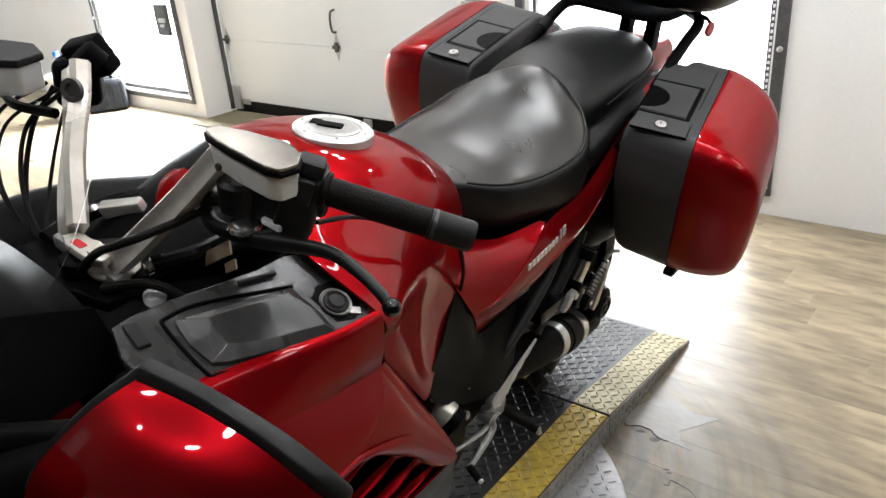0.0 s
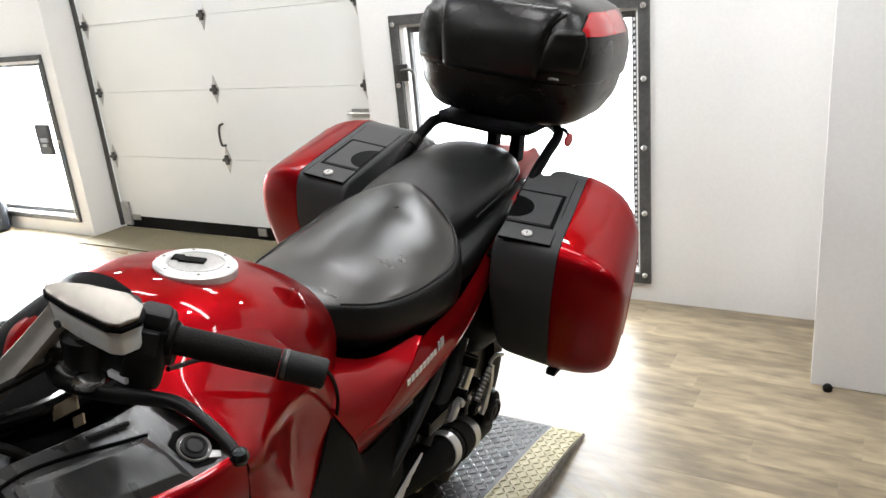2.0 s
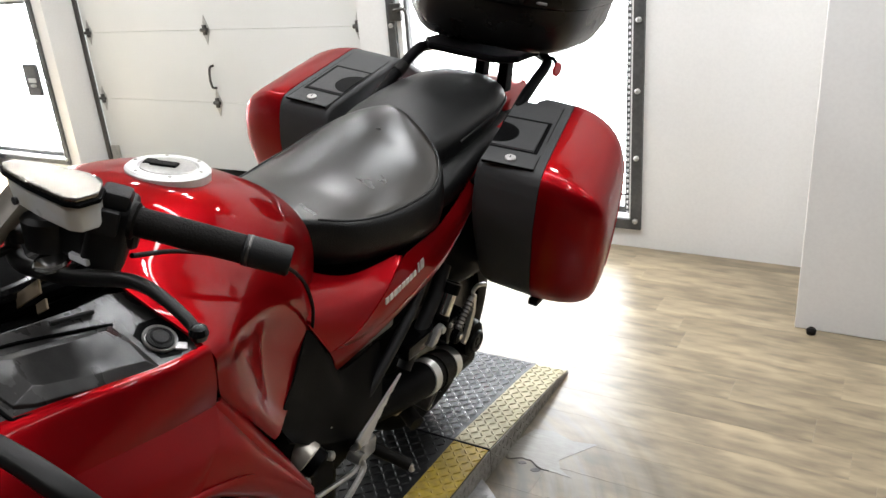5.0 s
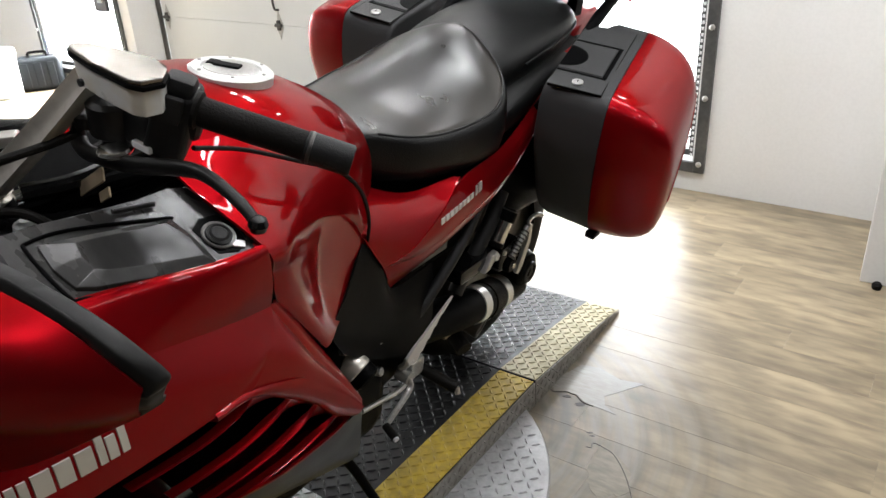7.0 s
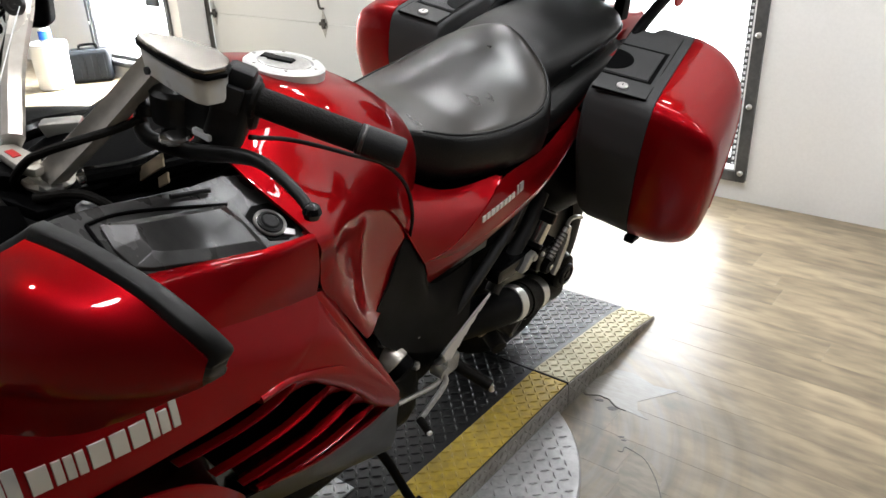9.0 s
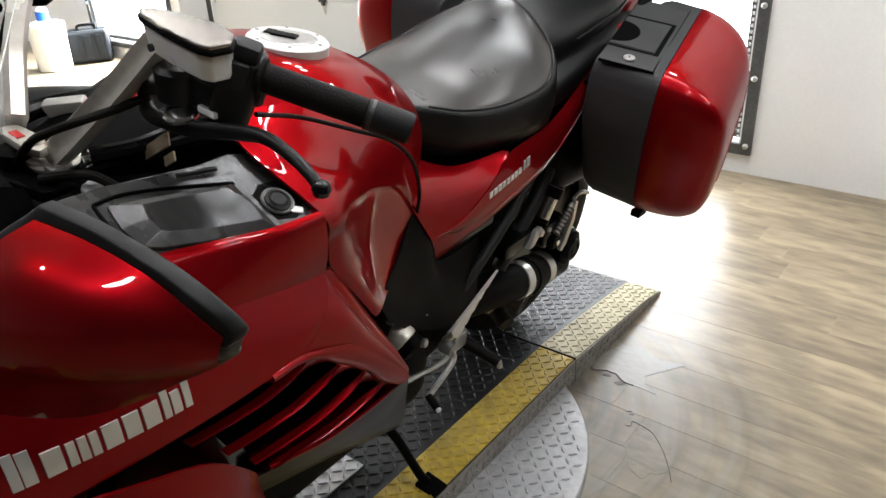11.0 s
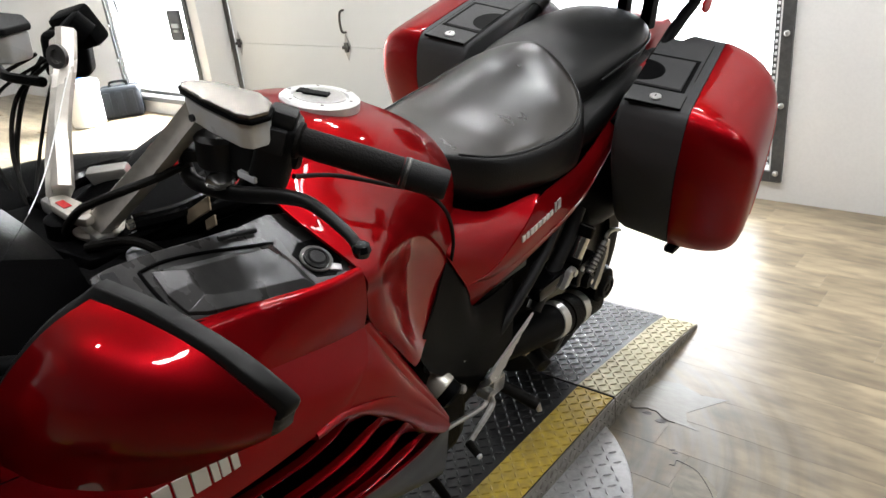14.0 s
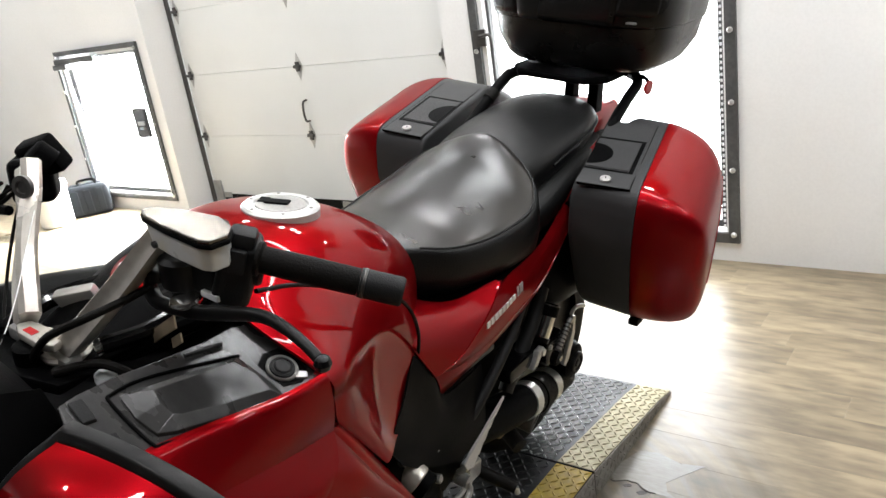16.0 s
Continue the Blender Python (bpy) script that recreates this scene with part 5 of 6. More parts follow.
def pannier(sign, toe, shift):
    def f(b):
        if sign < 0:
            mirrored(b)
        b.transform(Matrix.Translation(shift))
        return b
    p = empty("pannier", pose(0, 0, PH, 0, 11, 0), "red hard pannier with a grey-black body on the motorcycle", "pannier", "panniers")
    part("body", f(grid_bm([pan_ring(0.205, 0.93, toe), pan_ring(0.208, 0.975, toe), pan_ring(0.22, 1.0, toe), pan_ring(0.344, 1.0, toe)], True, True)), PANBLK, p, "grey-black inner body", 50)
    part("shell", f(grid_bm([pan_ring(0.3445, 0.99, toe), pan_ring(0.346, 1.005, toe)] + [pan_ring(u, g, toe, 0.69) for u, g in SHELLS], True, True)), RED, p, "glossy dark red outer shell", 60)
    for line in (((1.765, 0.79), (1.715, 0.69), (1.665, 0.58)), ((1.725, 0.81), (1.67, 0.705), (1.615, 0.595)), ((1.685, 0.825), (1.625, 0.72), (1.57, 0.61))):
        part("shell_rib", f(tube([shell_at(v, w, toe) for v, w in cr(line, 7)], 0.0065, 10)), RED, p)
    # lid plate with lock and folding handle, on the sloping top
    m = Matrix.Translation((0.278, 1.388, 0.8745)) @ pose(0, 0, 0, 0, 0, math.degrees(math.atan(toe))) @ pose(0, 0, 0, 12.3)
    part("plate_seam", f(join(box(0.0465, 0.0485, -0.03, 0.25, -0.004, 0.0012, 0.0003, 1, m), box(-0.062, 0.0465, -0.0305, -0.029, -0.004, 0.0012, 0.0003, 1, m))), BLACK, p, "dark seam round the lid plate")
    h = part("lock_plate", f(box(-0.064, 0.0465, -0.029, 0.25, -0.006, 0.0016, 0.0005, 1, m)), PANBLK, p, "grey-black lid plate")
    part("handle_recess", f(join(box(-0.0635, 0.04, 0.028, 0.033, -0.002, 0.0024, 0.0004, 1, m), box(-0.0635, 0.04, 0.163, 0.169, -0.002, 0.0024, 0.0004, 1, m), box(0.031, 0.04, 0.033, 0.163, -0.002, 0.0024, 0.0004, 1, m))), BLACK, h, "black handle surround")
    part("handle", f(join(box(-0.0635, 0.0305, 0.037, 0.159, -0.002, 0.004, 0.0012, 2, m), box(-0.0635, 0.0305, 0.0345, 0.0358, -0.002, 0.003, 0, 1, m))), PANBLK, h, "grey folding handle")
    well = slab([(-0.0632, 0.135)] + [(-0.0632 + 0.047 * math.sin(k * math.pi / 12), 0.09 + 0.045 * math.cos(k * math.pi / 12)) for k in range(1, 12)] + [(-0.0632, 0.045)], 0.0, 0.0046, "z", 0.0003, 1)
    well.transform(m)
    part("handle_well", f(well), BLACK, h, "dark rounded finger hole")
    k = part("lock", f(lathe([(0.001, 0.0115), (0.005, 0.0115), (0.0065, 0.009), (0.0062, 0.0085), (0.0064, 0.004)], m @ Vector((-0.008, -0.006, 0)), m @ Vector((-0.008, -0.006, 1)), 20)), ALU, p, "bright metal key lock")
    part("keyway", f(box(-0.009, -0.007, -0.01, -0.002, 0.005, 0.0068, 0, 1, m)), BLACK, k)
    part("foot", f(box(0.32, 0.345, 1.49, 1.53, 0.49, 0.508, 0.004, 2)), BLACK, p, "black rubber foot")
    return p


pannier(1, 0.19, (0, 0, 0))
pannier(-1, -0.045, (0.022, 0.0, 0.014))

# top case on its rack: level outlines (height, half width, front v, rear v)
CASE = [(1.016, 0.17, 1.715, 2.0), (1.02, 0.19, 1.698, 2.02), (1.035, 0.207, 1.682, 2.04), (1.08, 0.232, 1.664, 2.065), (1.13, 0.239, 1.652, 2.083), (1.16, 0.243, 1.648, 2.088), (1.2, 0.242, 1.65, 2.086), (1.24, 0.234, 1.658, 2.073), (1.27, 0.218, 1.67, 2.05), (1.292, 0.203, 1.686, 2.02), (1.31, 0.168, 1.712, 1.985), (1.322, 0.12, 1.75, 1.94), (1.329, 0.06, 1.8, 1.89)]
CU = 0.008
case = empty("top_case", pose(0, 0, PH, 0, 11, 0), "black hard top case with red reflectors on the rear rack", "top case")


def case_level(w):
    c = np.array(CASE)
    return [float(np.interp(w, c[:, 0], c[:, i])) for i in (1, 2, 3)]


def case_ring(w, grow=0.0, n=72):
    hu, v0, v1 = case_level(w)
    out = []
    for k in range(n):
        a = 2 * math.pi * (k + 0.5) / n
        c, d = math.cos(a), math.sin(a)
        out.append((CU + (hu + grow) * math.copysign(abs(c) ** 0.56, c), (v0 + v1) / 2 + ((v1 - v0) / 2 + grow) * math.copysign(abs(d) ** 0.56, d), w))
    return out


def case_front(u, w, proud):
    """A point on the front of the case, some way proud of it."""
    hu, v0, v1 = case_level(w)
    x = min(0.985, abs(u - CU) / hu)
    return (u, (v0 + v1) / 2 - (v1 - v0) / 2 * (1 - x**3.57) ** 0.28 - proud, w)


def front_patch(name, ws, proud, material, label="", thick=0.012):
    """A raised field on the front of the case between two lines."""
    rows = [[case_front(a + (b - a) * f, w, proud * (0.35 if f in (0, 1) or w in (ws[0][0], ws[-1][0]) else 1.0)) for f in (0, 0.06, 0.35, 0.65, 0.94, 1)] for (w, a, b) in ws]
    return part(name, patch(rows, 26, 20, -thick), material, case, label, 50)


part("body", grid_bm([case_ring(w) for w in (1.016, 1.02, 1.027, 1.035, 1.055, 1.08, 1.105, 1.126, 1.129)] + [case_ring(1.129, -0.012)], True, True), CASEBLK, case, "black lower shell", 45)
part("lid", grid_bm([case_ring(1.1315, -0.01), case_ring(1.1315, 0.003), case_ring(1.136, 0.0045)] + [case_ring(w, 0.004) for w in (1.15, 1.165, 1.18, 1.2, 1.22, 1.24, 1.256, 1.27, 1.282, 1.292, 1.302, 1.31, 1.317, 1.322, 1.326, 1.329)], True, True), CASEBLK, case, "satin black domed lid", 45)
front_patch("front_field", [(1.142, -0.098, 0.132), (1.148, -0.1, 0.134), (1.2, -0.108, 0.137), (1.25, -0.118, 0.145), (1.284, -0.125, 0.158), (1.29, -0.126, 0.16)], 0.007, CASEBLK, "raised satin black field on the lid")
front_patch("hinge_cover", [(1.15, -0.178, -0.112), (1.155, -0.182, -0.113), (1.19, -0.19, -0.118), (1.225, -0.19, -0.124), (1.25, -0.182, -0.13), (1.255, -0.178, -0.131)], 0.005, CASEBLK, "satin hinge cover")
front_patch("latch_field", [(1.165, 0.148, 0.215), (1.17, 0.147, 0.217), (1.2, 0.152, 0.22), (1.225, 0.158, 0.22), (1.24, 0.165, 0.214), (1.244, 0.168, 0.212)], 0.003, CASEBLK, "satin field beside the rib")
# lighter grey tube drawn as the highlight along the field and hinge cover
part("field_highlight", tube([case_front(u, w, 0.006) for u, w in ((-0.122, 1.285), (-0.113, 1.24), (-0.106, 1.2), (-0.1, 1.15), (-0.14, 1.147), (-0.178, 1.148))], 0.0022, 8, 50), GREYBLK, case, "grey line standing in for the edge highlight")
part("lid_rib", tube([case_front(u, w, 0.008) for u, w in ((0.172, 1.285), (0.155, 1.262), (0.145, 1.22), (0.14, 1.16))], 0.005, 8, 40), CASEBLK, case, "raised rib on the lid")
for c, d in ((-0.055, 1), (0.075, -1)):
    part("pad_line", tube([case_front(c - 0.012 * d, 1.255, 0.0078), case_front(c + 0.004 * d, 1.23, 0.0078), case_front(c + 0.004 * d, 1.2, 0.0078), case_front(c - 0.006 * d, 1.185, 0.0078)], 0.0014, 6), BLACK, case)
part("badge", box(0.16, 0.19, 0, 0.004, 1.14, 1.146, 0.0015, 1, Matrix.Translation((0, case_front(0.175, 1.143, 0.009)[1], 0))), ALU, case, "small worn badge")
refl = []
for w, a, b in ((1.287, 0.2, 0.214), (1.275, 0.212, 0.23), (1.258, 0.223, 0.245), (1.238, 0.233, 0.256)):
    hu, v0, v1 = case_level(w)
    row = []
    for f in (0.0, 0.25, 0.5, 0.75, 1.0):
        ang = radians((-42 + 900 * max(0.0, w - 1.24) * 0.4) * (1 - f) + 4 * f)
        c, d = math.cos(ang), math.sin(ang)
        row.append((CU + (hu + 0.0065) * math.copysign(abs(c) ** 0.56, c), (v0 + v1) / 2 + ((v1 - v0) / 2 + 0.0065) * math.copysign(abs(d) ** 0.56, d), w))
    refl.append(row)
part("reflector", patch(refl, 16, 12, 0.006), REDLENS, case, "red corner reflector")
bp("rack_plate", slab([(-0.13, 1.68), (-0.13, 1.98), (0.13, 1.98), (0.13, 1.68), (0.09, 1.63), (-0.09, 1.63)], 0.995, 1.013, "z", 0.006, 2), BLACK, "black rack plate")
for x, v in ((-0.02, 1.80), (0.065, 1.76)):
    bp("rack_post", box(x - 0.014, x + 0.014, v - 0.02, v + 0.02, 0.9, 1.0, 0.005, 2), BLACK, "black rack post")
for s in (1, -1):
    off = 0.0 if s > 0 else 0.06
    rail = [(s * (0.19 - off), 1.4, 0.79 + off), (s * (0.188 - off), 1.475, 0.838 + off), (s * (0.184 - off), 1.55, 0.885 + off), (s * (0.178 - off), 1.63, 0.93 + off), (s * (0.172 - off), 1.7, 0.958 + off * 0.6), (s * (0.16 - off), 1.79, 0.99 + off * 0.2), (s * 0.09, 1.85, 1.0)]
    bp("grab_rail", tube(rail, 0.0135, 14), BLACK, "black grab rail")
    bp("rail_joint", lathe([(0, 0.016), (0.03, 0.016)], rail[2], rail[3], 14), RUBBER, "rubber rail joint")
bp("reflector_bracket", tube([(0.15, 1.775, 1.002), (0.175, 1.782, 1.002), (0.19, 1.785, 0.99)], 0.005, 8), BLACK, "black reflector bracket")
bp("round_reflector", lathe([(0, 0.015), (0.002, 0.018), (0.006, 0.018), (0.009, 0.012)], (0.189, 1.782, 0.978), (1.19, 1.58, 0.978), 20), REDLENS, "small red round reflector")
bp("rear_cowl", loft([(1.58, 0.12, 0.9, 0.72, 2.6, 0), (1.75, 0.1, 0.925, 0.76, 2.6, 0), (1.95, 0.06, 0.9, 0.8, 2.4, 0)], 12, 24), RED, "dark red tail cowl")
for s in (1, -1):
    bp("pannier_mount", box(*sorted((s * 0.15, s * 0.21)), 1.45, 1.75, 0.62, 0.82, 0.01, 2), BLACK, "black pannier mount")

side("tail_panel", [[(0.14, 1.5, 0.845), (0.138, 1.62, 0.87), (0.128, 1.72, 0.885), (0.1, 1.8, 0.885)], [(0.155, 1.5, 0.83), (0.156, 1.62, 0.85), (0.148, 1.72, 0.865), (0.12, 1.81, 0.865)], [(0.165, 1.5, 0.79), (0.17, 1.62, 0.8), (0.16, 1.72, 0.81), (0.12, 1.81, 0.82)]], RED, "dark red tail panel beside the seat", 16, 12)
bp("inner_fender", loft([(1.22, 0.12, 0.74, 0.62, 3, 0), (1.36, 0.15, 0.8, 0.56, 3.5, 0), (1.44, 0.175, 0.84, 0.48, 3.5, 0), (1.55, 0.192, 0.868, 0.46, 3.5, 0), (1.72, 0.185, 0.875, 0.5, 3.5, 0), (1.84, 0.12, 0.85, 0.66, 3, 0)], 18, 32), BLACK, "matt black inner fender")

# drive, suspension, foot controls
SA = [(0.16, 0.99, 0.41), (0.17, 1.17, 0.36), (0.167, 1.33, 0.315), (0.16, 1.44, 0.292), (0.155, 1.5, 0.28)]
bp("drive_shaft_arm", tube(SA, 0.043, 20, 30), BLACK, "black shaft-drive arm")
sa = cr(SA, 60)
for v0, v1, m_, r, nm, lab in ((1.27, 1.302, SILVER, 0.0455, "clamp_band", "bright clamp band"), (1.385, 1.417, SILVER, 0.0445, "clamp_band", "bright clamp band"), (1.302, 1.325, RUBBER, 0.044, "bellow", "black rubber bellow"), (1.325, 1.36, RUBBER, 0.0475, "bellow", "black rubber bellow"), (1.36, 1.385, RUBBER, 0.044, "bellow", "black rubber bellow")):
    a, b = [Vector([float(np.interp(v, sa[:, 1], sa[:, k])) for k in range(3)]) for v in (v0, v1)]
    bp(nm, lathe([(0, r - 0.006), (0.001, r), ((b - a).length - 0.001, r), ((b - a).length, r - 0.006)], a, b, 28), m_, lab)
hub = bp("final_drive", lathe([(-0.12, 0.05), (-0.02, 0.052), (-0.004, 0.047), (0.0, 0.04), (0.002, 0.03)], (0.2, 1.488, 0.338), (1.2, 1.488, 0.338), 32), BLACK, "black final drive housing")
part("hub_cap", lathe([(0.0, 0.03), (0.008, 0.029), (0.01, 0.026), (0.01, 0.021), (0.005, 0.02), (0.005, 0.012), (0.01, 0.01)], (0.2, 1.488, 0.338), (1.2, 1.488, 0.338), 28), GREYBLK, hub, "round hub cap")
arm = bp("torque_link", tube([(0.205, 1.425, 0.497), (0.205, 1.395, 0.465), (0.205, 1.367, 0.436)], 0.0075, 12), ALU, "ribbed grey torque link")
for k in range(8):
    q = Vector((0.205, 1.415, 0.487)).lerp(Vector((0.205, 1.368, 0.438)), k / 7)
    part("rib", lathe([(-0.0015, 0.0115), (0.0015, 0.0115)], q, q + Vector((0.0, 0.05, 0.05)), 14), STEEL, arm)
part("link_plate", slab([(1.428, 0.505), (1.443, 0.497), (1.447, 0.447), (1.428, 0.385), (1.412, 0.37), (1.4, 0.38), (1.42, 0.43), (1.431, 0.46)], 0.2, 0.21, "x", 0.002, 2), ALU, arm, "pale cast bracket")
boss = bp("link_boss", lathe([(-0.05, 0.021), (0.0, 0.021), (0.004, 0.017)], (0.206, 1.372, 0.415), (1.2, 1.372, 0.415), 20), BLACK, "black pivot boss")
part("boss_bolt", lathe([(0, 0.0075), (0.004, 0.0075), (0.0055, 0.005)], (0.21, 1.372, 0.415), (1.2, 1.372, 0.415), 6), CHROME, boss, "bright bolt head")
bp("hose_guide", tube([(0.2, 1.435, 0.5), (0.2, 1.45, 0.51), (0.2, 1.48, 0.505), (0.2, 1.508, 0.492)], 0.005, 10), ALU, "bright hose guide")
SH0, SH1 = (0.19, 1.308, 0.5), (0.19, 1.336, 0.55)
sh = bp("shock_adjuster", lathe([(0, 0.0165), (0.002, 0.0175), (0.048, 0.0175), (0.052, 0.016)], SH0, SH1, 28), CHROME, "silver shock adjuster with a black cap")
part("adjuster_cap", lathe([(0.05, 0.0195), (0.052, 0.021), (0.074, 0.021), (0.079, 0.0165)], SH0, SH1, 28), BLACK, sh, "ribbed black cap")
part("cap_rim", lathe([(0.0735, 0.0214), (0.0755, 0.0214), (0.0765, 0.0195)], SH0, SH1, 28), STEEL, sh, "thin worn rim")
part("adjuster_base", lathe([(-0.012, 0.019), (-0.001, 0.0195), (0.0, 0.018)], SH0, SH1, 28), BLACK, sh)
bp("linkage", join(box(0.14, 0.2, 1.16, 1.3, 0.45, 0.49, 0.012, 2), box(0.13, 0.2, 1.33, 1.42, 0.4, 0.47, 0.015, 2)), GLOSS, "black suspension linkage")
bp("linkage_plate", join(slab([(1.235, 0.455), (1.262, 0.492), (1.282, 0.495), (1.295, 0.478), (1.27, 0.47), (1.258, 0.455)], 0.196, 0.212, "x", 0.004, 2), lathe([(0, 0.009), (0.006, 0.008)], (0.21, 1.277, 0.483), (1, 1.277, 0.483), 14)), ALU, "bright linkage plate")
bp("linkage_bolt", lathe([(0, 0.006), (0.005, 0.006), (0.006, 0.004)], (0.2, 1.335, 0.462), (1, 1.335, 0.462), 6), ALU, "small bright bolt")
bp("frame_strut", tube([(0.19, 0.985, 0.445), (0.2, 1.04, 0.496), (0.195, 1.146, 0.571), (0.18, 1.22, 0.62)], 0.0115, 12), GREYBLK, "black frame strut")
bp("frame_strut", tube([(0.17, 1.19, 0.41), (0.17, 1.216, 0.445), (0.17, 1.295, 0.535), (0.16, 1.35, 0.6)], 0.017, 14), GREYBLK, "thick black frame strut")
bp("inner_strut", box(0.1, 0.145, 1.1, 1.42, 0.5, 0.64, 0.02, 2), BLACK, "black rear frame")
bp("trim_plate", box(0.165, 0.178, 1.0, 1.12, 0.56, 0.585, 0.004, 2), ALU, "bright strip under the cover")
hg = [(0.905, 0.445), (0.915, 0.425), (0.937, 0.42), (0.95, 0.437), (0.956, 0.438), (0.968, 0.456), (0.974, 0.457), (0.987, 0.475), (0.993, 0.476), (1.006, 0.493), (1.012, 0.494), (1.043, 0.52), (1.0, 0.499), (0.96, 0.477), (0.925, 0.46)]
bp("heel_guard", join(slab(hg, 0.246, 0.252, "x", 0.001, 1), tube([(0.2, 0.965, 0.36), (0.235, 0.93, 0.41), (0.247, 0.925, 0.435)], 0.007, 8)), SILVER, "worn silver serrated heel guard")
peg = bp("foot_peg", tube([(0.19, 1.03, 0.32), (0.285, 1.052, 0.297)], 0.013, 14), RUBBER, "black rubber foot peg")
part("peg_tip", tube([(0.284, 1.052, 0.3), (0.289, 1.053, 0.285)], 0.006, 8), ALU, peg, "worn metal peg tip")
bp("peg_bracket", join(box(0.185, 0.215, 0.985, 1.03, 0.315, 0.36, 0.008, 2), lathe([(0, 0.014), (0.03, 0.014)], (0.195, 0.965, 0.345), (1, 0.965, 0.345), 14)), ALU, "cast peg bracket")
sl = bp("shift_lever", join(tube([(0.222, 0.965, 0.345), (0.232, 0.955, 0.325), (0.236, 0.88, 0.288)], 0.006, 10), tube([(0.215, 0.965, 0.35), (0.222, 0.94, 0.333), (0.222, 0.82, 0.36)], 0.005, 10)), ALU, "silver shift lever and rod")
part("toe_rubber", tube([(0.236, 0.88, 0.288), (0.27, 0.868, 0.285)], 0.0085, 12), RUBBER, sl, "black toe rubber")
part("toe_tip", lathe([(0, 0.006), (0.004, 0.005)], (0.27, 0.868, 0.285), (0.4, 0.82, 0.27), 12), PAPER, sl, "white worn tip")
bp("rear_peg", tube([(0.16, 1.235, 0.26), (0.2, 1.22, 0.25)], 0.02, 12), RUBBER, "ribbed rubber passenger peg")
bp("stand_pivot", lathe([(0, 0.03), (0.05, 0.031), (0.053, 0.028), (0.052, 0.022), (0.035, 0.02)], (0.13, 1.32, 0.252), (0.4, 1.37, 0.19), 28), STEEL, "round dark stand pivot")
bp("pivot_band", box(0.165, 0.2, 1.125, 1.155, 0.33, 0.365, 0.006, 2), TAN, "dull brass-toned bracket")
bp("stand_plate", slab([(1.31, 0.292), (1.34, 0.3), (1.4, 0.288), (1.385, 0.262), (1.362, 0.245), (1.345, 0.262)], 0.172, 0.182, "x", 0.003, 2), ALU, "bright triangular plate")
stand = bp("side_stand", tube([(0.17, 0.79, 0.26), (0.2, 0.83, 0.19), (0.245, 0.865, 0.085), (0.262, 0.875, 0.062)], 0.01, 12), BLACK, "black side stand")
part("stand_foot", box(0.245, 0.3, 0.855, 0.9, 0.05, 0.062, 0.004, 2), BLACK, stand, "black stand foot")

# ---- loose things on the floor ----
mat_ob = empty("floor_mat", pose(0, 0, 0), "worn brown floor mat before the garage door", "mat")
part("mat_sheet", box(-3.66, -1.3, 2.97, 3.355, 0.0005, 0.009, 0.003), MAT, mat_ob)


def blob(cx, cy, rx, ry, turn, seed, n=28, rough=0.25):
    rg = random.Random(seed)
    ph = [rg.uniform(0, 6.28) for _ in range(4)]
    out = []
    for k in range(n):
        a = 2 * math.pi * k / n
        r = 1 + rough * (0.5 * math.sin(2 * a + ph[0]) + 0.35 * math.sin(3 * a + ph[1]) + 0.25 * math.sin(5 * a + ph[2]) + 0.2 * math.sin(9 * a + ph[3]))
        x, y = rx * r * math.cos(a), ry * r * math.sin(a)
        out.append((cx + x * math.cos(turn) - y * math.sin(turn), cy + x * math.sin(turn) + y * math.cos(turn)))
    return out


# bag and tub by the far door
bag = empty("tool_case", pose(0, 0, 0), "dark blue-grey plastic tool case standing on the floor", "case")
CM = Matrix.Translation((-4.72, 2.97, 0.003)) @ pose(0, 0, 0, 0, 0, 56)
for y0, y1 in ((-0.1, -0.004), (0.004, 0.09)):
    part("case_half", box(-0.15, 0.15, y0, y1, 0.0, 0.24, 0.03, 3, CM), CASEG, bag)
for k in range(3):
    part("case_rib", box(-0.12 + k * 0.09, -0.07 + k * 0.09, -0.106, -0.098, 0.03, 0.21, 0.004, 2, CM), CASEG, bag)
part("case_handle", (lambda b: (b.transform(CM), b)[1])(tube([(-0.06, 0, 0.23), (-0.055, 0, 0.268), (0.055, 0, 0.268), (0.06, 0, 0.23)], 0.01, 8)), BLACK, bag, "black handle")
part("case_latch", box(-0.08, -0.05, -0.02, 0.02, 0.236, 0.246, 0.003, 2, CM), BLACK, bag, "black latch")
TX, TY = -4.74, 2.68
tub = empty("plastic_tub", pose(0, 0, 0), "white plastic tub standing on the floor", "tub")
part("tub_body", lathe([(0.0, 0.11), (0.01, 0.12), (0.29, 0.13), (0.3, 0.137), (0.315, 0.137), (0.317, 0.128)], (TX, TY, 0), (TX, TY, 1), 32), TUB, tub)
part("tub_lid", lathe([(0.315, 0.134), (0.335, 0.134), (0.34, 0.12)], (TX, TY, 0), (TX, TY, 1), 32), TUB, tub)
bot = empty("spray_bottle", pose(0, 0, 0), "white bottle with a blue label and cap on the tub", "bottle")
part("bottle_body", lathe([(0.34, 0.04), (0.345, 0.043), (0.43, 0.043), (0.46, 0.02), (0.47, 0.018)], (TX, TY, 0), (TX, TY, 1), 20), TUB, bot)
part("bottle_cap", lathe([(0.47, 0.022), (0.5, 0.022), (0.505, 0.016)], (TX, TY, 0), (TX, TY, 1), 16), BLUE, bot, "blue cap")
part("bottle_label", lathe([(0.36, 0.0445), (0.42, 0.0445)], (TX, TY, 0), (TX, TY, 1), 20), BLUE, bot, "blue label")
nut = empty("rubber_stop", pose(0, 0, 0), "small dark rubber stop on the floor by the wall", "stop")
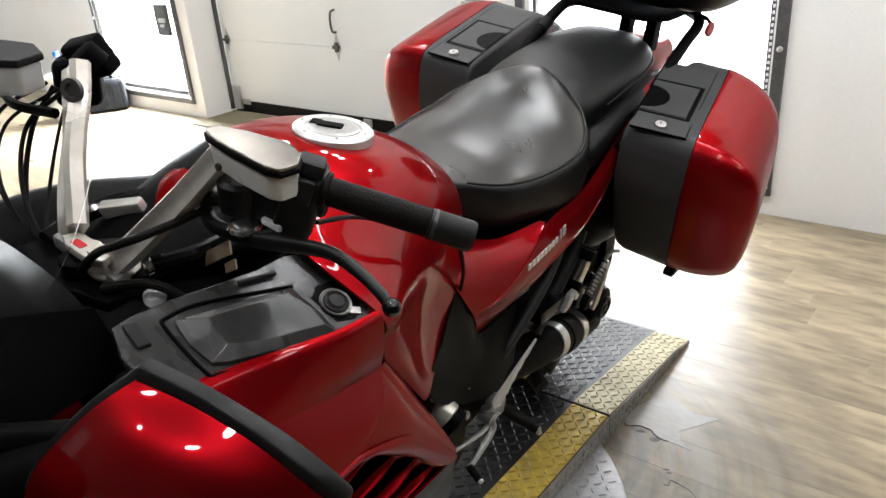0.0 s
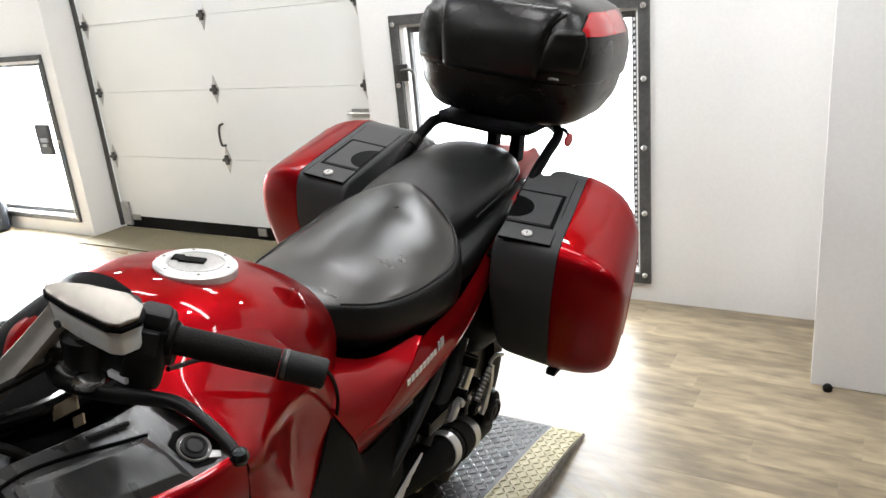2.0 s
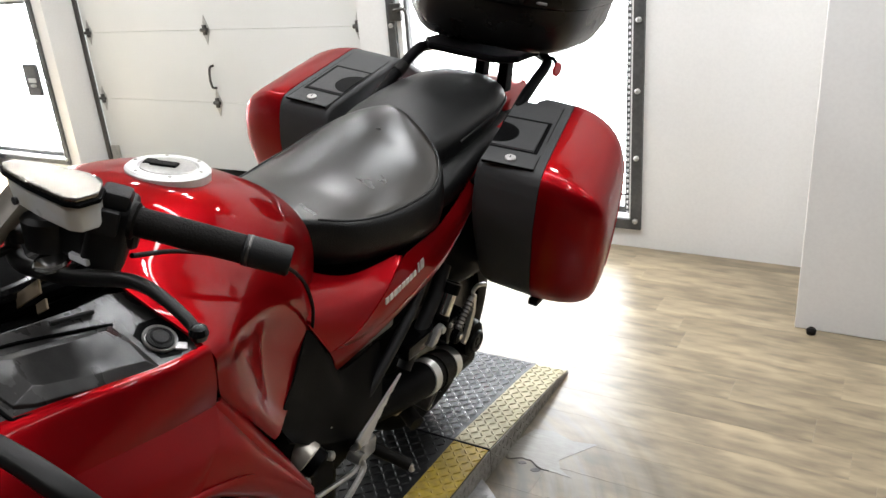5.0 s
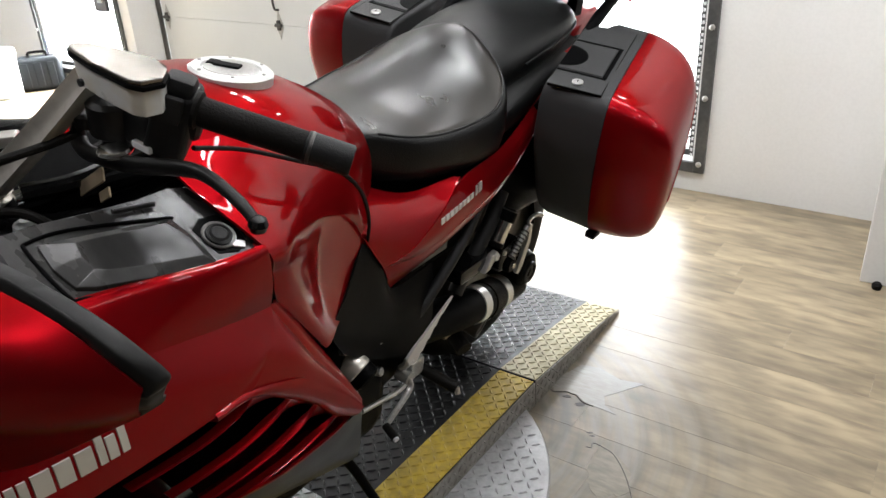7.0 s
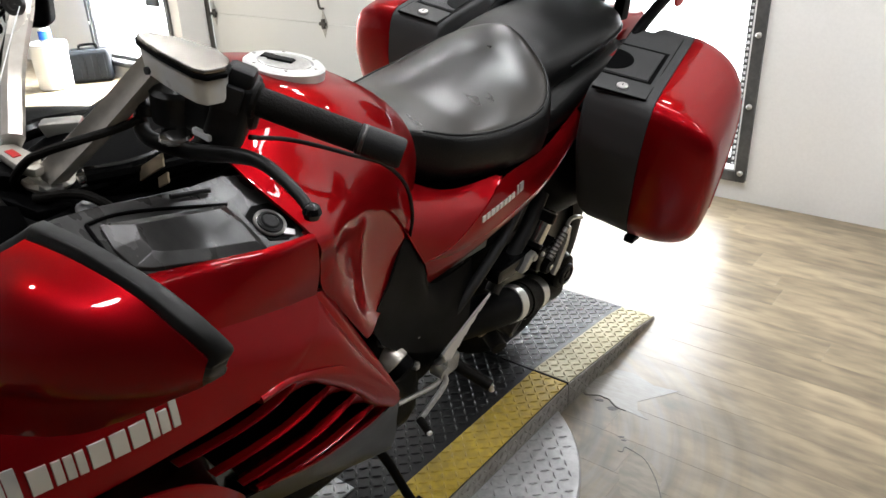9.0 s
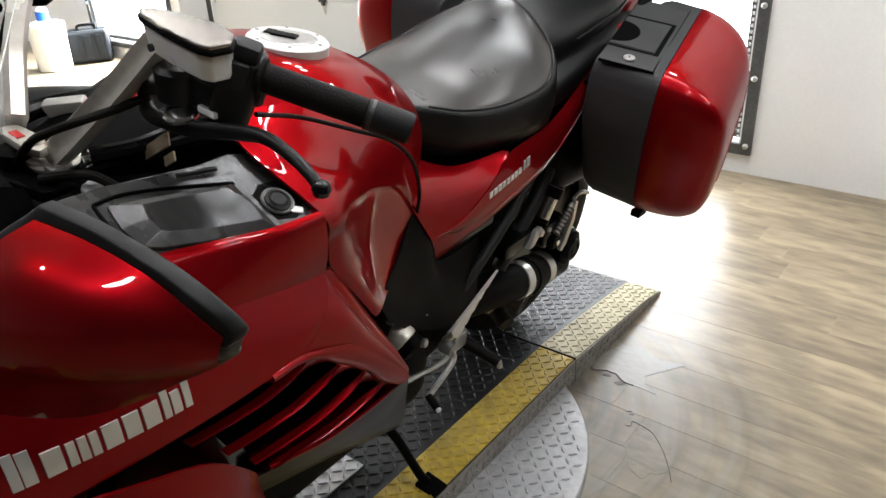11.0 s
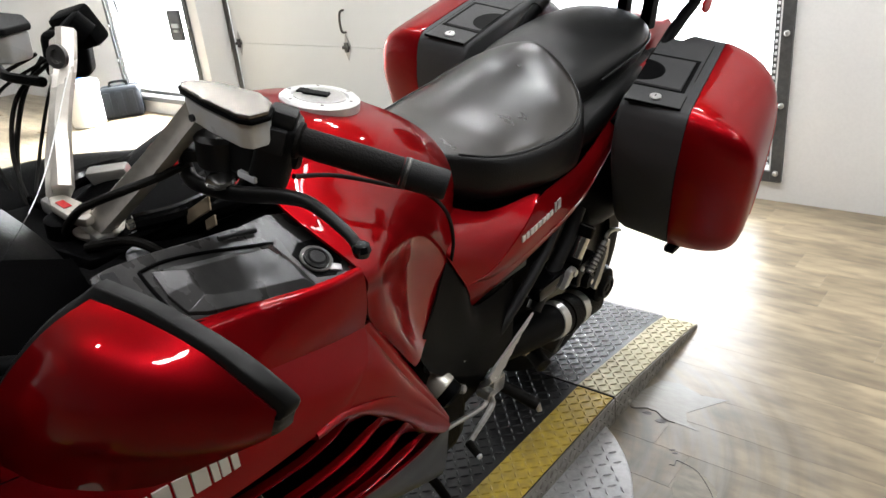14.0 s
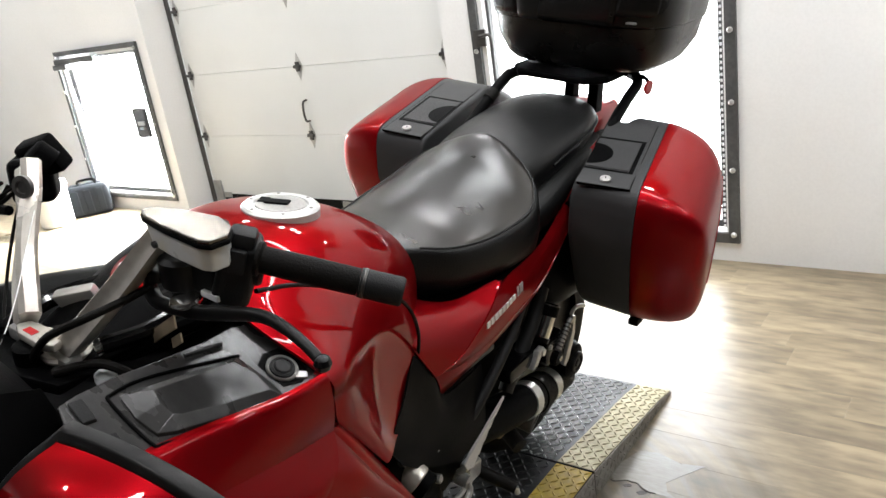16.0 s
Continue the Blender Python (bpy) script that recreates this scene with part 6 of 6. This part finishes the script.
part("stop_body", lathe([(0, 0.014), (0.014, 0.016), (0.022, 0.01)], (0.955, 2.555, 0.001), (0.955, 2.555, 1), 14), RUBBER, nut)

# ---- floor planks ----
def plank_material():
    m = mat("oak_plank", (0.39, 0.31, 0.2), 0.31, 0, 0, 0.8, 3.5, 0.05, 0.9, 1.3, 0.5, (1.8, 6.5, 6), dark=(0.14, 0.115, 0.082), vary=0.04)
    t = m.node_tree
    b = t.nodes["Principled BSDF"]
    inf = t.nodes.new("ShaderNodeObjectInfo")
    hsv = t.nodes.new("ShaderNodeHueSaturation")
    mr = t.nodes.new("ShaderNodeMapRange")
    mr.inputs["To Min"].default_value, mr.inputs["To Max"].default_value = 0.84, 1.12
    old = b.inputs["Base Color"].links[0].from_socket
    t.links.new(inf.outputs["Random"], mr.inputs["Value"])
    t.links.new(mr.outputs[0], hsv.inputs["Value"])
    t.links.new(old, hsv.inputs["Color"])
    t.links.new(hsv.outputs[0], b.inputs["Base Color"])
    # grey smears trodden into the boards beside the ramp
    geo = t.nodes.new("ShaderNodeNewGeometry")
    off = t.nodes.new("ShaderNodeVectorMath")
    off.operation = "SUBTRACT"
    off.inputs[1].default_value = (0.084, 1.266, 0)
    t.links.new(geo.outputs["Position"], off.inputs[0])
    dist = t.nodes.new("ShaderNodeVectorMath")
    dist.operation = "LENGTH"
    t.links.new(off.outputs[0], dist.inputs[0])
    fade = t.nodes.new("ShaderNodeMapRange")
    fade.inputs["From Min"].default_value, fade.inputs["From Max"].default_value = 0.5, 0.85
    fade.inputs["To Min"].default_value, fade.inputs["To Max"].default_value = 0.85, 0.0
    t.links.new(dist.outputs["Value"], fade.inputs["Value"])
    # streaks follow arcs: fine across the radius, long along the turn
    sep = t.nodes.new("ShaderNodeSeparateXYZ")
    t.links.new(off.outputs[0], sep.inputs[0])
    ang = t.nodes.new("ShaderNodeMath")
    ang.operation = "ARCTAN2"
    t.links.new(sep.outputs["Y"], ang.inputs[0])
    t.links.new(sep.outputs["X"], ang.inputs[1])
    pol = t.nodes.new("ShaderNodeCombineXYZ")
    t.links.new(dist.outputs["Value"], pol.inputs["X"])
    t.links.new(ang.outputs[0], pol.inputs["Y"])
    pmap = t.nodes.new("ShaderNodeMapping")
    pmap.inputs["Scale"].default_value = (34, 1.6, 1)
    t.links.new(pol.outputs[0], pmap.inputs["Vector"])
    arc = t.nodes.new("ShaderNodeTexNoise")
    arc.inputs["Scale"].default_value, arc.inputs["Detail"].default_value = 1.0, 6
    t.links.new(pmap.outputs[0], arc.inputs["Vector"])
    sharp = t.nodes.new("ShaderNodeMapRange")
    sharp.inputs["From Min"].default_value, sharp.inputs["From Max"].default_value = 0.3, 0.62
    sharp.inputs["To Min"].default_value = 0.25
    t.links.new(arc.outputs[0], sharp.inputs["Value"])
    mul = t.nodes.new("ShaderNodeMath")
    mul.operation = "MULTIPLY"
    t.links.new(fade.outputs[0], mul.inputs[0])
    t.links.new(sharp.outputs[0], mul.inputs[1])
    smear = t.nodes.new("ShaderNodeMix")
    smear.data_type = "RGBA"
    tone = t.nodes.new("ShaderNodeMix")
    tone.data_type = "RGBA"
    tone.inputs["A"].default_value, tone.inputs["B"].default_value = (0.125, 0.113, 0.095, 1), (0.25, 0.238, 0.213, 1)
    pmap2 = t.nodes.new("ShaderNodeMapping")
    pmap2.inputs["Scale"].default_value, pmap2.inputs["Location"].default_value = (21, 1.1, 1), (3.7, 1.9, 0)
    t.links.new(pol.outputs[0], pmap2.inputs["Vector"])
    arc2 = t.nodes.new("ShaderNodeTexNoise")
    arc2.inputs["Scale"].default_value, arc2.inputs["Detail"].default_value = 1.0, 7
    t.links.new(pmap2.outputs[0], arc2.inputs["Vector"])
    split = t.nodes.new("ShaderNodeMapRange")
    split.inputs["From Min"].default_value, split.inputs["From Max"].default_value = 0.4, 0.58
    t.links.new(arc2.outputs[0], split.inputs["Value"])
    t.links.new(split.outputs[0], tone.inputs["Factor"])
    t.links.new(tone.outputs["Result"], smear.inputs["B"])
    t.links.new(mul.outputs[0], smear.inputs["Factor"])
    t.links.new(hsv.outputs[0], smear.inputs["A"])
    t.links.new(smear.outputs["Result"], b.inputs["Base Color"])
    return m


PLANK = plank_material()
floor = empty("floor", pose(0, 0, 0), "worn pale oak plank floor, scuffed beside the platform", "floor", kind="structure")
PW, PL = 0.125, 0.92
plank_mesh = bpy.data.meshes.new("plank")
_b = box(0, PL - 0.0003, 0, PW - 0.0003, -0.02, 0, 0.0002, 1)
_b.to_mesh(plank_mesh)
plank_mesh.materials.append(PLANK)
rows = int((3.42 - YB) / PW)
near, rest = [], []
rng = random.Random(4)
for j in range(rows):
    y = 3.42 - (j + 1) * PW
    x = XL - rng.random() * PL
    while x < XR:
        (near if -2.2 < x < 2.4 and y > 0.3 else rest).append((x, y))
        x += PL
for x, y in near:
    o = new("plank", plank_mesh)
    o.location, o.parent = (x, y, 0), floor
far = bmesh.new()
vs, fs = [], []
for x, y in rest:
    k = len(vs)
    a, c = max(x, XL), min(x + PL - 0.001, XR)
    vs += [(a, y, 0), (c, y, 0), (c, y + PW - 0.001, 0), (a, y + PW - 0.001, 0)]
    fs.append((k, k + 1, k + 2, k + 3))
fm = bpy.data.meshes.new("far_planks")
fm.from_pydata(vs, [], fs)
fm.materials.append(PLANK)
fo = new("far_planks", fm)
fo.parent = floor
tagged(fo, "rest of the plank floor", kind="stuff")

# torn places in the vinyl: a lifted film lip beside the ramp and a scraped hollow, each with a dark broken edge
def torn(edge, width, parent):
    part("torn_edge", tube([(x + 0.002 * math.sin(31 * k), y + 0.002 * math.cos(17 * k), 0.0004) for k, (x, y) in enumerate(edge)], width, 6, 60), TARGREY, parent, "dark lifted edge")


lip = part("torn_film", slab([(0.29, 1.56), (0.322, 1.53), (0.351, 1.546), (0.382, 1.543), (0.4, 1.532), (0.416, 1.524), (0.45, 1.522), (0.5, 1.519), (0.462, 1.54), (0.445, 1.575), (0.515, 1.68), (0.45, 1.668), (0.38, 1.69), (0.33, 1.68)], -0.002, 0.0007, "z"), FILM, floor, "pale lifted film of the vinyl")
torn([(0.31, 1.528), (0.322, 1.527), (0.351, 1.544), (0.366, 1.54), (0.382, 1.541), (0.4, 1.53), (0.416, 1.521), (0.438, 1.52)], 0.002, lip)
for x, y, r in ((0.36, 1.525, 0.012), (0.405, 1.512, 0.016), (0.475, 1.42, 0.007), (0.485, 1.412, 0.006)):
    part("glue_spot", slab(blob(x, y, r, r * 0.45, 0.5, int(900 * x)), -0.002, 0.0006, "z"), TARGREY, lip, "dark glue spot")
hol = part("torn_patch", slab(blob(0.575, 1.305, 0.085, 0.045, -1.0, 5), -0.002, 0.0006, "z"), SCUFF, floor, "scraped tan hollow in the vinyl")
torn([(0.49, 1.365), (0.502, 1.372), (0.501, 1.391), (0.54, 1.382), (0.56, 1.374), (0.582, 1.357), (0.6, 1.335), (0.616, 1.312), (0.64, 1.278), (0.655, 1.25)], 0.001, hol)
